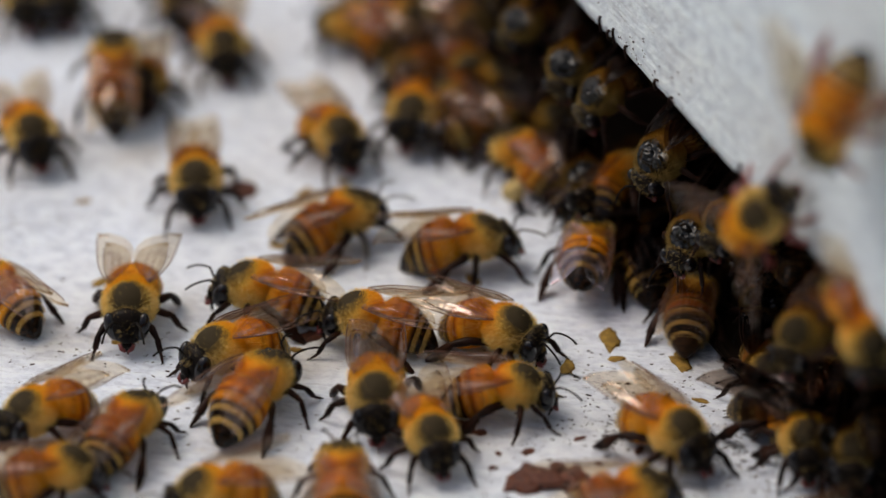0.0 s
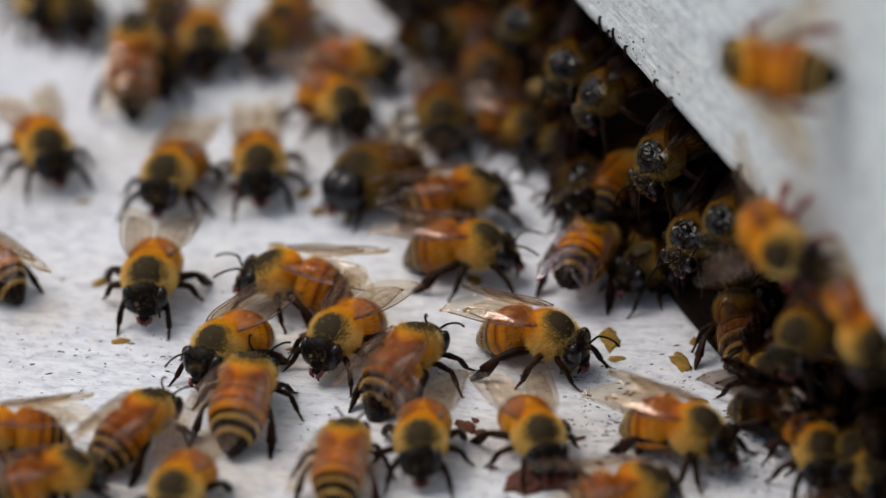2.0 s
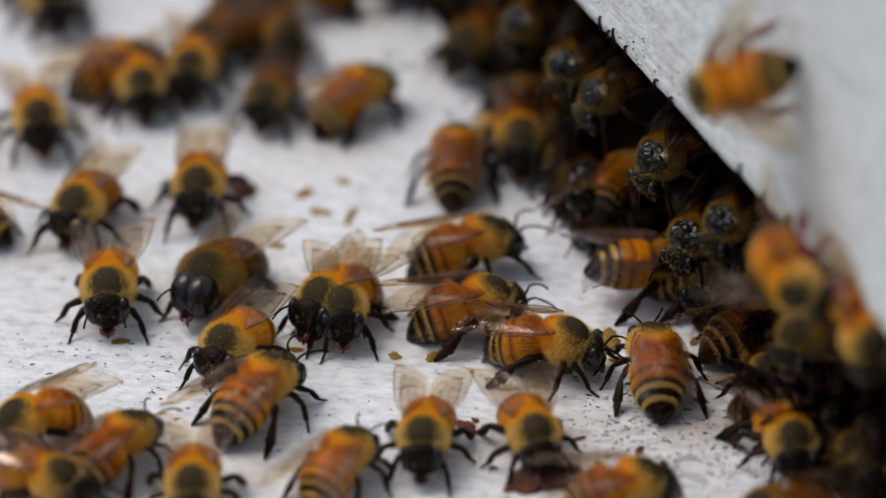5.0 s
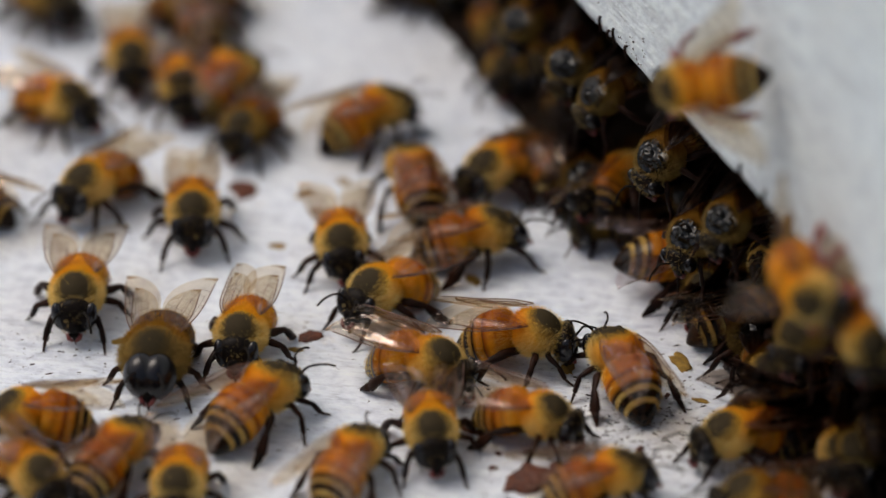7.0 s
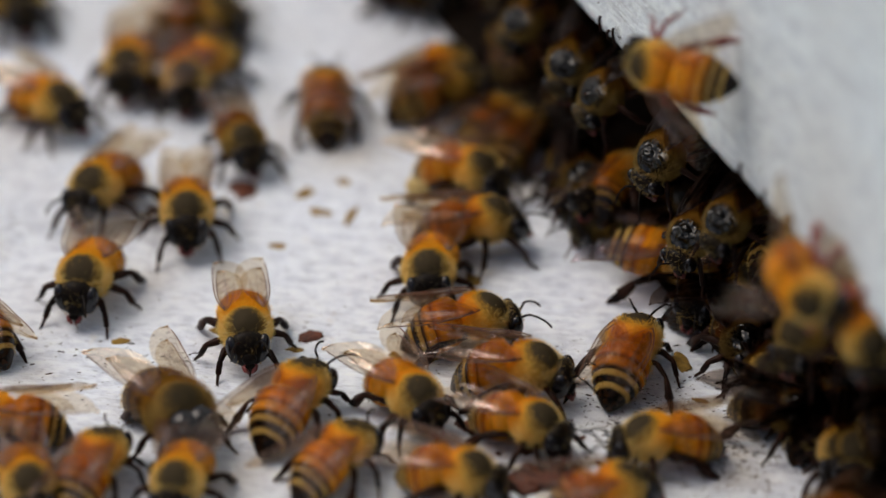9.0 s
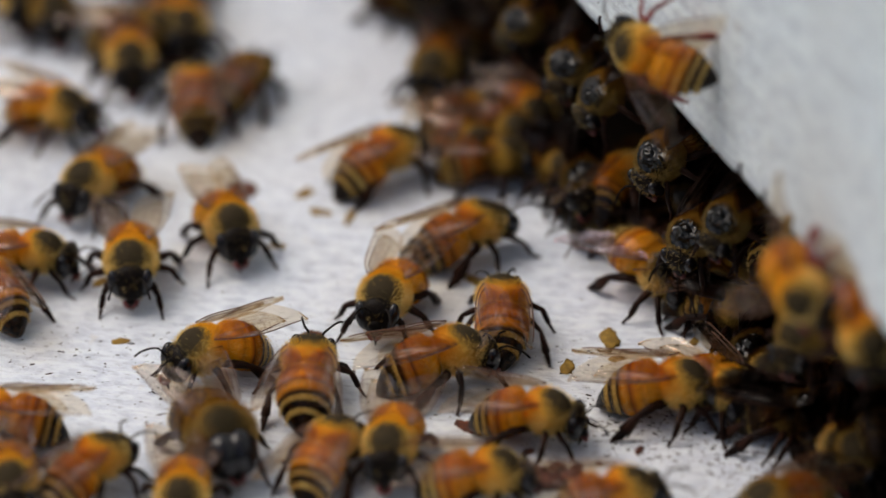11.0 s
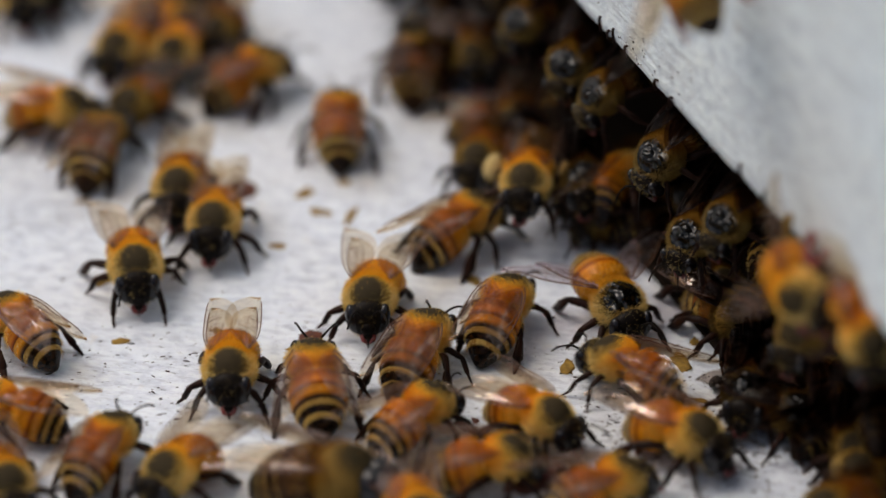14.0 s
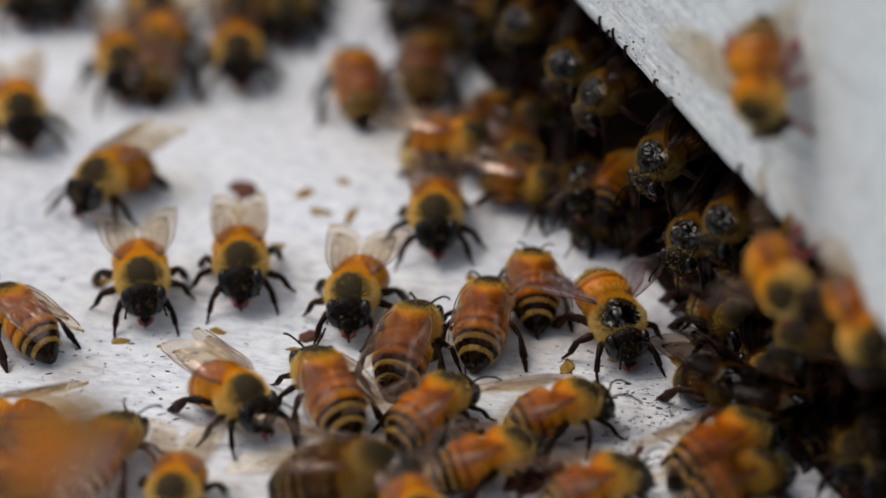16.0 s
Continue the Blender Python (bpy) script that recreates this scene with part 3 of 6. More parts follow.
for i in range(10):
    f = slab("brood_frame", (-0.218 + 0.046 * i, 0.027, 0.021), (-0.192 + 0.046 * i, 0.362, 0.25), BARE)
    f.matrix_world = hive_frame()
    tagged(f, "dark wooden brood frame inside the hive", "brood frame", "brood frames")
stand = slab("hive_stand", (-0.22, -0.03, -0.42), (0.24, 0.36, -0.021), BARE)
stand.matrix_world = hive_frame()
structure(stand, "dark wooden stand under the hive", "stand")
bm = bmesh.new()
bmesh.ops.create_grid(bm, x_segments=60, y_segments=60, size=2500)
for v in bm.verts:
    v.co.z = 0.02 * noise.noise(v.co * 0.6)
ground = new("ground", finish("ground", bm, GRASS))
ground.location = (0, 0, -0.425)
structure(ground, "green lawn around the hive", "ground")


def crumb(name, label, mat, x, y, size, seed):
    """A small lumpy fragment lying on the board."""
    bm = bmesh.new()
    bmesh.ops.create_icosphere(bm, subdivisions=3, radius=1)
    for v in bm.verts:
        k = 1 + 0.55 * noise.noise(v.co * 1.6 + Vector((seed * 7.1, 0, 0))) + 0.25 * noise.noise(v.co * 4 + Vector((0, seed * 3.3, 0)))
        v.co = Vector((v.co.x * size[0] * k, v.co.y * size[1] * k, max(-0.02, v.co.z * size[2] * k))) * MM
    ob = new(name, finish(name, bm, mat))
    ob.location = (x * MM, y * MM, 0.0)
    ob.rotation_euler = (0, 0, seed * 1.7)
    return tagged(ob, label, "debris", "crumbs on the board")


crumb("pollen_crumb", "ochre pollen crumb on the board", WAX, 16.1, -16.5, (1.74, 0.90, 0.22), 1)
crumb("pollen_crumb", "ochre pollen crumb on the board", WAX, 16.6, -19.9, (0.87, 0.54, 0.10), 2)
crumb("pollen_crumb", "ochre pollen crumb on the board", WAX, 22.7, -20.5, (1.59, 0.83, 0.20), 3)
crumb("propolis_crumb", "red-brown propolis crumb on the board", PROPOLIS, -12.9, -16.0, (1.17, 0.82, 0.16), 4)
crumb("propolis_crumb", "red-brown propolis crumb on the board", PROPOLIS, 2.2, -31.2, (1.39, 0.69, 0.19), 5)
crumb("propolis_crumb", "red-brown propolis crumb on the board", PROPOLIS, 3.5, -32.0, (0.61, 0.49, 0.09), 6)
crumb("pollen_crumb", "ochre pollen crumb on the board", WAX, -10.4, 13.3, (0.81, 0.68, 0.10), 7)
crumb("pollen_crumb", "ochre pollen crumb on the board", WAX, -14.3, 10.8, (1.16, 0.84, 0.14), 8)
crumb("pollen_crumb", "ochre pollen crumb on the board", WAX, -12.7, 7.2, (1.16, 0.60, 0.14), 9)
crumb("pollen_crumb", "ochre pollen crumb on the board", WAX, -9.5, 6.3, (1.74, 0.45, 0.22), 10)
crumb("pollen_crumb", "ochre pollen crumb on the board", WAX, -16.8, 0.5, (0.88, 0.55, 0.12), 11)
crumb("pollen_crumb", "ochre pollen crumb on the board", WAX, 11.9, -21.4, (1.30, 0.68, 0.17), 12)
crumb("pollen_crumb", "ochre pollen crumb on the board", WAX, -31.1, -16.9, (0.81, 0.51, 0.10), 13)
crumb("propolis_crumb", "red-brown propolis crumb on the board", PROPOLIS, -20.8, 11.7, (1.94, 1.56, 0.22), 14)
crumb("pollen_crumb", "ochre pollen crumb on the board", WAX, -37.3, 9.3, (0.72, 0.45, 0.09), 15)
crumb("pollen_crumb", "ochre pollen crumb on the board", WAX, 3.0, -5.9, (1.16, 0.60, 0.14), 16)
crumb("pollen_crumb", "ochre pollen crumb on the board", WAX, -34.0, -6.3, (1.01, 0.63, 0.13), 17)
crumb("pollen_crumb", "ochre pollen crumb on the board", WAX, -4.6, -19.4, (0.72, 0.52, 0.09), 18)
crumb("pollen_crumb", "ochre pollen crumb on the board", WAX, -0.9, -19.5, (0.88, 0.65, 0.12), 19)
crumb("pollen_crumb", "ochre pollen crumb on the board", WAX, -21.9, -15.1, (0.87, 0.45, 0.10), 20)
crumb("propolis_crumb", "red-brown propolis crumb on the board", PROPOLIS, 18.0, -34.9, (0.72, 0.29, 0.10), 21)
crumb("propolis_crumb", "red-brown propolis crumb on the board", PROPOLIS, 8.5, -39.5, (2.64, 1.58, 1.10), 22)
crumb("propolis_crumb", "red-brown propolis crumb on the board", PROPOLIS, 11.8, -39.6, (1.67, 1.17, 0.70), 23)
crumb("propolis_crumb", "red-brown propolis crumb on the board", PROPOLIS, 7.1, -40.7, (1.39, 0.97, 0.60), 24)
crumb("propolis_crumb", "red-brown propolis crumb on the board", PROPOLIS, 10.3, -38.4, (1.11, 0.89, 0.90), 25)
crumb("propolis_crumb", "red-brown propolis crumb on the board", PROPOLIS, 4.5, -37.6, (0.44, 0.31, 0.10), 26)
crumb("propolis_crumb", "red-brown propolis crumb on the board", PROPOLIS, 5.1, -35.4, (0.39, 0.27, 0.10), 27)
crumb("propolis_crumb", "red-brown propolis crumb on the board", PROPOLIS, 12.7, -33.0, (0.61, 0.31, 0.10), 28)
crumb("propolis_crumb", "red-brown propolis crumb on the board", PROPOLIS, 3.0, -30.2, (0.44, 0.31, 0.15), 29)
crumb("propolis_crumb", "red-brown propolis crumb on the board", PROPOLIS, 7.8, -35.1, (0.72, 0.43, 0.20), 30)
crumb("propolis_crumb", "red-brown propolis crumb on the board", PROPOLIS, 14.2, -36.9, (0.39, 0.27, 0.10), 31)
crumb("propolis_crumb", "red-brown propolis crumb on the board", PROPOLIS, 21.1, -26.0, (0.44, 0.22, 0.10), 32)
crumb("pollen_crumb", "ochre pollen crumb on the board", WAX, 24.2, -26.9, (0.87, 0.36, 0.10), 33)
crumb("pollen_crumb", "ochre pollen crumb on the board", WAX, 24.3, -16.9, (0.72, 0.38, 0.09), 34)
crumb("pollen_crumb", "ochre pollen crumb on the board", WAX, -14.3, -18.3, (0.81, 0.42, 0.10), 35)


def flecks(name, label, patches, mat, seed, frame_of, flat):
    """Specks of dirt, scattered thickly round the given middles; too small to pick apart."""
    rng = random.Random(seed)
    verts, faces = [], []
    for x, y, rx, ry, count in patches:
        for _ in range(count):
            cx, cy = rng.gauss(x, rx), rng.gauss(y, ry)
            s = rng.choice((0.03, 0.04, 0.05, 0.06, 0.09)) * rng.uniform(0.7, 1.2)
            a = rng.gauss(0, 0.35)
            k = rng.uniform(1.2, 5.0)
            n = len(verts)
            ring = []
            for q in range(6):
                w = 2 * math.pi * q / 6
                px, py = k * s * math.cos(w) * rng.uniform(0.7, 1.2), s * math.sin(w) * rng.uniform(0.7, 1.2)
                ring.append((cx + px * math.cos(a) - py * math.sin(a), cy + px * math.sin(a) + py * math.cos(a)))
            for u, v in ring:
                verts.append((u, v, -0.02))
            for u, v in ring:
                verts.append((cx + (u - cx) * 0.7, cy + (v - cy) * 0.7, 0.03 + 0.5 * s))
            faces.append(tuple(n + 6 + q for q in range(6)))
            faces += [(n + q, n + (q + 1) % 6, n + 6 + (q + 1) % 6, n + 6 + q) for q in range(6)]
    me = bpy.data.meshes.new(name)
    me.from_pydata([tuple(c * MM for c in (v if flat else (v[0], -v[2], v[1]))) for v in verts], [], faces)
    me.materials.append(mat)
    ob = new(name, me)
    ob.matrix_world = frame_of
    return tagged(ob, label, "dirt", kind="stuff")


flecks("dirt_fleck", "dark flecks of dirt in the worn paint", [(24.3, -32.5, 5.6, 4.4, 374), (17.7, -28.8, 3.9, 4.4, 154), (28.1, -36.9, 3.9, 3.4, 198), (5, -37.7, 3.3, 2.4, 39), (11.7, -20.3, 4.4, 3.9, 39), (-35.8, -21.3, 5, 3.9, 67), (-24.5, -29.7, 3.3, 2.9, 48), (-24.5, -20.3, 3.3, 2.9, 24), (-14.8, -33.4, 2.8, 2.9, 24), (-0.2, -27.9, 3.3, 3.9, 39), (-29.5, -12.5, 5, 5.8, 19), (-7.6, -4.1, 6.7, 5.8, 19)], LEG_SKIN, 21, Matrix(), True)
flecks("wall_fleck", "dark flecks of dirt on the hive wall", [(-18.9, 27.6, 4.5, 1.6, 30), (-10.2, 27.5, 5.0, 1.6, 10), (-3.5, 31.7, 4.0, 4.0, 8), (14.9, 35.0, 8.0, 6.0, 10)], LEG_SKIN, 22, hive_frame(), False)


def splinter(s, lean, size):
    """A small hooked dark fibre that sticks up from the wall's lower edge."""
    bm = bmesh.new()
    line = smooth_line([(0, 0.2, -0.3), (lean * 0.4, -0.08, 0.5 * size), (lean, -0.10, 1.0 * size), (lean * 1.5 + 0.3, -0.12, 1.15 * size)], 3)
    tube(bm, line, [0.17 - 0.006 * i for i in range(len(line))], 6)
    for v in bm.verts:
        v.co *= MM
    ob = new("splinter", finish("splinter", bm, LEG_SKIN))
    ob.matrix_world = hive_frame() @ pose(s * MM, 0, GAP + 0.0003)
    return tagged(ob, "dark red-brown fibre on the wall's lower edge", "splinter", "fibres on the wall edge")


splinter(-26.5, 0.1, 1.35)
splinter(-23.2, -0.1, 1.5)
splinter(-20.6, 0.2, 1.2)
splinter(-14.1, 0.5, 1.05)
splinter(4.1, 0, 1.5)
splinter(8.7, 0.2, 1.5)
splinter(-24.7, 0.3, 0.9)
splinter(-10.7, 0.4, 0.9)


def smear(s, h):
    """A dab of dry pollen on the wall just over its lower edge."""
    bm = bmesh.new()
    ball(bm, (0, 0, 0), (0.55, 0.35, 1.3), (0, 0, 0), 14, 12, lambda q: q * (1 + 0.4 * noise.noise(q * 1.7)))
    for v in bm.verts:
        v.co *= MM
    ob = new("pollen_smear", finish("pollen_smear", bm, WAX))
    ob.matrix_world = hive_frame() @ pose(s * MM, -0.0001, h * MM, 0, 12, 0)
    return tagged(ob, "ochre dab of dried pollen on the white wall", "pollen")


# ---- bees ----
WORKERS = {
    "amber": make_bee("worker_bee", "amber-banded worker bee with folded clear wings", ORANGE_SHELL, GOLD_FUZZ, seed=1, stance=0.4),
    "amber2": make_bee("worker_bee", "amber-brown worker bee with a black tip and folded wings", BROWN_SHELL, MIXED_FUZZ, seed=2, stance=-0.5, curl=0.06),
    "half": make_bee("worker_bee", "amber worker bee with half-spread wings", ORANGE_SHELL, GOLD_FUZZ, "half", seed=3, stance=0.2),
    "open": make_bee("worker_bee", "amber worker bee holding its wings open", ORANGE_SHELL, MIXED_FUZZ, "open", seed=4, stance=0.3, chest=BALD_SKIN, bare=1.15),
    "dark": make_bee("worker_bee", "dark-banded worker bee with folded wings", DARK_SHELL, BROWN_FUZZ, seed=5, stance=0.5),
    "pollen": make_bee("worker_bee", "amber worker bee carrying cream pollen on its legs", ORANGE_SHELL, GOLD_FUZZ, seed=6, stance=0.1, pollen=True),
    "wall": make_bee("worker_bee", "amber worker bee with reddish legs clinging to the wall", ORANGE_SHELL, GOLD_FUZZ, "open", seed=7, stance=0.6, skin=RED_LEG),
    "flying": make_bee("worker_bee", "amber worker bee flying over the board with spread wings", ORANGE_SHELL, GOLD_FUZZ, "open", seed=13, stance=0.3, skin=RED_LEG),
    "slot": make_bee("worker_bee", "worker bee with shade-darkened fuzz and wings crowding in the hive entrance", SLOT_SHELL, SHADED_FUZZ, seed=9, stance=0.3, blunt=True),
    # Abdomen and wings carry the slot's shade; the worn back is real.
    "bald": make_bee("worker_bee", "old worker bee with a worn black back climbing in the entrance", SHADED_SHELL, BROWN_FUZZ, seed=10, stance=0.2, chest=BALD_SKIN, bare=1.25),
    "black": make_bee("worker_bee", "worker bee in the crowd at the entrance, coloured near black for shade", SHADED_SHELL, SHADED_FUZZ, seed=12, stance=0.4, chest=BALD_SKIN, bare=1.1),
    "drone": make_bee("drone_bee", "large dark drone bee with huge black eyes", DRONE_SHELL, BROWN_FUZZ, "half", drone=True, seed=8, chest=DRONE_SKIN),
}
PARKED = set(WORKERS)


def bee(kind, size=1.0, nod=0.0, droop=0.0, turn=0.0):
    """A bee of that kind: the first one is the built one itself, the next are copies; the joints are set one by one."""
    ob = WORKERS[kind]
    if kind in PARKED:
        PARKED.discard(kind)
    else:
        ob = copy_thing(ob, Matrix())
    ob.scale = (size, size, size)
    for p in ob.children:
        if p.name.startswith("head"):
            p.rotation_euler = (0, radians(nod), radians(turn))
        elif p.name.startswith("abdomen"):
            p.rotation_euler = (0, radians(-15 - 0.5 * droop), radians(-turn * 0.6))
    return ob


def on_board(*rows):
    """Rows of seconds, x, y, height in millimetres, heading and pitch in degrees."""
    return [(t, pose(x * MM, y * MM, z * MM, 0, pitch, deg)) for t, x, y, z, deg, pitch in rows]


def posed(*rows):
    """Rows of seconds, x, y, z in millimetres and three turns in degrees, for a bee that clings to the wall."""
    return [(t, pose(x * MM, y * MM, z * MM, rx, ry, rz)) for t, x, y, z, rx, ry, rz in rows]


def crawl(ob, rows):
    """Keys a bee's way over the board, and swings its legs in two sets of three while it moves."""
    walk(ob, rows)
    steps = [(0.0, 0.0, 0.0)]
    phase = 0.0
    for (t0, a), (t1, c) in zip(rows, rows[1:]):
        going = (c.translation - a.translation).length / MM + 6 * a.to_quaternion().rotation_difference(c.to_quaternion()).angle
        n = max(1, min(int((t1 - t0) / 0.12), int(going / 1.1)))
        for k in range(1, n + 1):
            phase += 1
            steps.append((t0 + (t1 - t0) * k / n, math.sin(phase * 1.9), min(1.0, going / max(0.3, t1 - t0) / 6)))
    for limb in [p for p in ob.children if "_leg" in p.name]:
        side = 1 if limb.location.y > 0 else -1
        beat = side * (-1 if limb.name.startswith("middle") else 1)
        walk(limb, [(t, Matrix.Translation(limb.location) @ pose(0, 0, 0, 0, 0, 15 * beat * swing * power)) for t, swing, power in steps])


def slot_bee(kind, s, depth, height, deg, pitch, size=1.0, roll=0.0):
    """A bee in the entrance slot that looks out; depth behind the wall's face, deg turned from straight out."""
    m = hive_frame() @ pose(s * MM, depth * MM, height * MM, 0, 0, -90 + deg) @ pose(0, 0, 0, roll, pitch, 0)
    ob = bee(kind, size)
    ob.matrix_basis = m @ Matrix.Diagonal((size, size, size, 1))
    return ob


def lip_bee(kind, s, depth, height, yaw, roll, size=1.0, pitch=0.0):
    """A bee that clings under the wall's lower edge, its thorax at s, depth and height, its back turned outwards."""
    turn = pose(0, 0, 0, 0, 0, 180 + yaw) @ pose(0, 0, 0, roll, pitch, 0)
    ob = bee(kind, size, -5, 4, 0)
    at = Vector((s, depth, height)) - turn.to_3x3() @ Vector((1.75, 0, 3.45)) * size
    ob.matrix_basis = hive_frame() @ Matrix.Translation(at * MM) @ turn @ Matrix.Diagonal((size, size, size, 1))
    return ob


BEES = {
    "A1": bee("amber", 1.09, -29, 6, 2),
    "A2": bee("half", 1.14, -19, 3, -0),
    "A3": bee("amber2", 1.14, -27, 7, -4),
    "A4": bee("amber2", 1.14, -20, 0, 1),
    "A5": bee("amber", 1.14, -29, 6, -5),
    "DR": bee("drone", 1.10, -32, 5, -2),
    "A6": bee("amber", 1.03, -19, -1, 5),
    "A7": bee("amber", 1.03, -26, 3, 6),
    "A8": bee("amber2", 1.03, -12, 0, 4),
    "A9": bee("half", 1.03, -11, 6, -1),
    "A10": bee("half", 1.14, -29, -2, -7),
    "A11": bee("half", 1.03, -18, -1, -1),
    "A12": bee("half", 1.03, -19, 2, 6),
    "A13": bee("amber2", 1.14, -12, 4, 2),
    "A14": bee("amber", 1.11, -10, 3, 6),
    "A15": bee("amber", 1.12, -25, 2, 4),
    "A16": bee("half", 1.03, -16, -2, 1),
    "A17": bee("half", 1.03, -29, 1, -4),
    "A21": bee("half", 1.12, -30, 5, 9),
    "A22": bee("amber2", 1.14, -32, 1, 7),
    "A23": bee("amber2", 1.14, -29, 3, -2),
    "A24": bee("half", 1.08, -24, 2, 5),
    "A25": bee("open", 1.14, -12, -50, 1),
    "A29": bee("dark", 1.03, -31, -4, -5),
    "A31": bee("black", 1.03, -20, 6, -7),
    "A32": bee("amber2", 1.03, -26, -1, 8),
    "A34": bee("half", 1.03, -13, -1, -8),
    "A35": bee("dark", 1.03, -12, 0, 8),
    "B1": bee("amber2", 1.14, -21, 3, -1),
    "B2": bee("half", 1.14, -30, 7, 3),
    "B3": bee("half", 1.13, -18, 4, -4),
    "B4": bee("dark", 1.03, -22, -1, 8),
    "B5": bee("dark", 1.03, -25, 5, -4),
    "B6": bee("half", 1.14, -24, 2, -3),
    "C1": bee("dark", 1.14, -18, -0, -7),
    "C2": bee("dark", 1.13, -12, 3, -3),
    "C3": bee("pollen", 1.09, -21, 2, -4),
    "C4": bee("dark", 1.03, -32, 0, 8),
    "C5": bee("dark", 1.03, -25, 3, 2),
    "L1": bee("amber", 1.04, -25, 0, -2),
    "L2": bee("half", 1.03, -15, -3, -4),
    "C6": bee("black", 1.06, -11, 4, 6),
    "C7": bee("dark", 1.03, -21, 3, -7),
    "C8": bee("dark", 1.03, -25, 3, -4),
    "C9": bee("black", 1.03, -30, 3, 3),
    "C10": bee("slot", 1.03, -17, -2, 8),
    "C11": bee("black", 1.03, -11, -3, 6),
    "C12": bee("slot", 1.03, -27, 2, 4),
    # C13 to C15 are added dark bees that deepen the shade by the slot.
    "C13": bee("slot", 1.03, -15, -4, -4),
    "C14": bee("black", 1.03, -25, 5, 8),
    "C15": bee("slot", 1.03, -13, -0, 1),
    "B7": bee("dark", 1.14, -30, 3, 6),
    "B8": bee("dark", 1.14, -23, 2, 2),
    "B9": bee("amber2", 1.11, -18, -1, -1),
    "B10": bee("half", 1.09, -12, -2, -2),
    "WA": bee("wall", 1.0, 5, 3, 4),
    "WB": bee("wall", 1.0, 5, 3, 4),
    "F1": bee("flying", 1.05, 10, 12, 0),
    "F2": bee("flying", 1.05, 10, 12, 0),
    "F3": bee("flying", 1.05, 10, 12, 0),
}

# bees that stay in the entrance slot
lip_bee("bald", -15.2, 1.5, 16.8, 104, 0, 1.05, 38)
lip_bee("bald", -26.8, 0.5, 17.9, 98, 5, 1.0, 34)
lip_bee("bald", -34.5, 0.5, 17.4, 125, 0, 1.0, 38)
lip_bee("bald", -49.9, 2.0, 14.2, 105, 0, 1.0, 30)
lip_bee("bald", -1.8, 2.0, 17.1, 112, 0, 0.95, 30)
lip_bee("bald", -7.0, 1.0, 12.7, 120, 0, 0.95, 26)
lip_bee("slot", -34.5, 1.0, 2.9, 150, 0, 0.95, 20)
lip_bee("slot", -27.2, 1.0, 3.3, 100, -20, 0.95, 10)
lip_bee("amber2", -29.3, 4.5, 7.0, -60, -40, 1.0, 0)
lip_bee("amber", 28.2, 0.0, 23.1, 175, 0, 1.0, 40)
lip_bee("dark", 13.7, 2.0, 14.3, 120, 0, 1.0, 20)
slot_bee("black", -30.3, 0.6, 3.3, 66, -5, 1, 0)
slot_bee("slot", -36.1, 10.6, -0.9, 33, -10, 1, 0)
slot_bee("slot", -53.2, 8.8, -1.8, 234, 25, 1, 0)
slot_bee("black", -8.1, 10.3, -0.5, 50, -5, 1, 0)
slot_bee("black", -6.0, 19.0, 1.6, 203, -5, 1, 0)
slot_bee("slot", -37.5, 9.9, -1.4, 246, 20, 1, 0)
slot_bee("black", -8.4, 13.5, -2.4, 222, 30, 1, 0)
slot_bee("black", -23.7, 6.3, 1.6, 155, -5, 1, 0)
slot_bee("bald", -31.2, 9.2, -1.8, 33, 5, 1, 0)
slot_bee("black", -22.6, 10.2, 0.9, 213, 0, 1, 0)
# Three still black bees, added at the far end to darken it like shadow.
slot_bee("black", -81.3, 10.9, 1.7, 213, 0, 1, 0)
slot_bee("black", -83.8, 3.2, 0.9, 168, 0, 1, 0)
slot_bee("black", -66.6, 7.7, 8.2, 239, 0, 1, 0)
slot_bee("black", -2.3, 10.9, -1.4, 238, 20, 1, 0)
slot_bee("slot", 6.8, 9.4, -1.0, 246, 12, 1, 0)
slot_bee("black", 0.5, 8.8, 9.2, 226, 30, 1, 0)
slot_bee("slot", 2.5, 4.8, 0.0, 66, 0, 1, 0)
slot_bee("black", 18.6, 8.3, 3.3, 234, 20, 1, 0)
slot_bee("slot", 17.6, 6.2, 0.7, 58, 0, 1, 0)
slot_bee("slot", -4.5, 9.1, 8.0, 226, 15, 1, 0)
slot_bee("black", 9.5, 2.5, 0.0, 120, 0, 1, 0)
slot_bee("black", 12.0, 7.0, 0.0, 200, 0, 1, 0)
smear(13.6, 26.0)


def wings_open(ob, rows):
    """Swings a bee's wings: rows of seconds and how far they are open, 0 folded to 1 spread."""
    for w in [p for p in ob.children if "_wing" in p.name]:
        side = 1 if w.location.y > 0 else -1
        k = 0.75 if w.name.startswith("hind") else 1.0
        walk(w, [(t, Matrix.Translation(w.location) @ pose(0, 0, 0, (-20 + 30 * v) * side, -3, -side * k * (4 + 38 * v))) for t, v in rows])


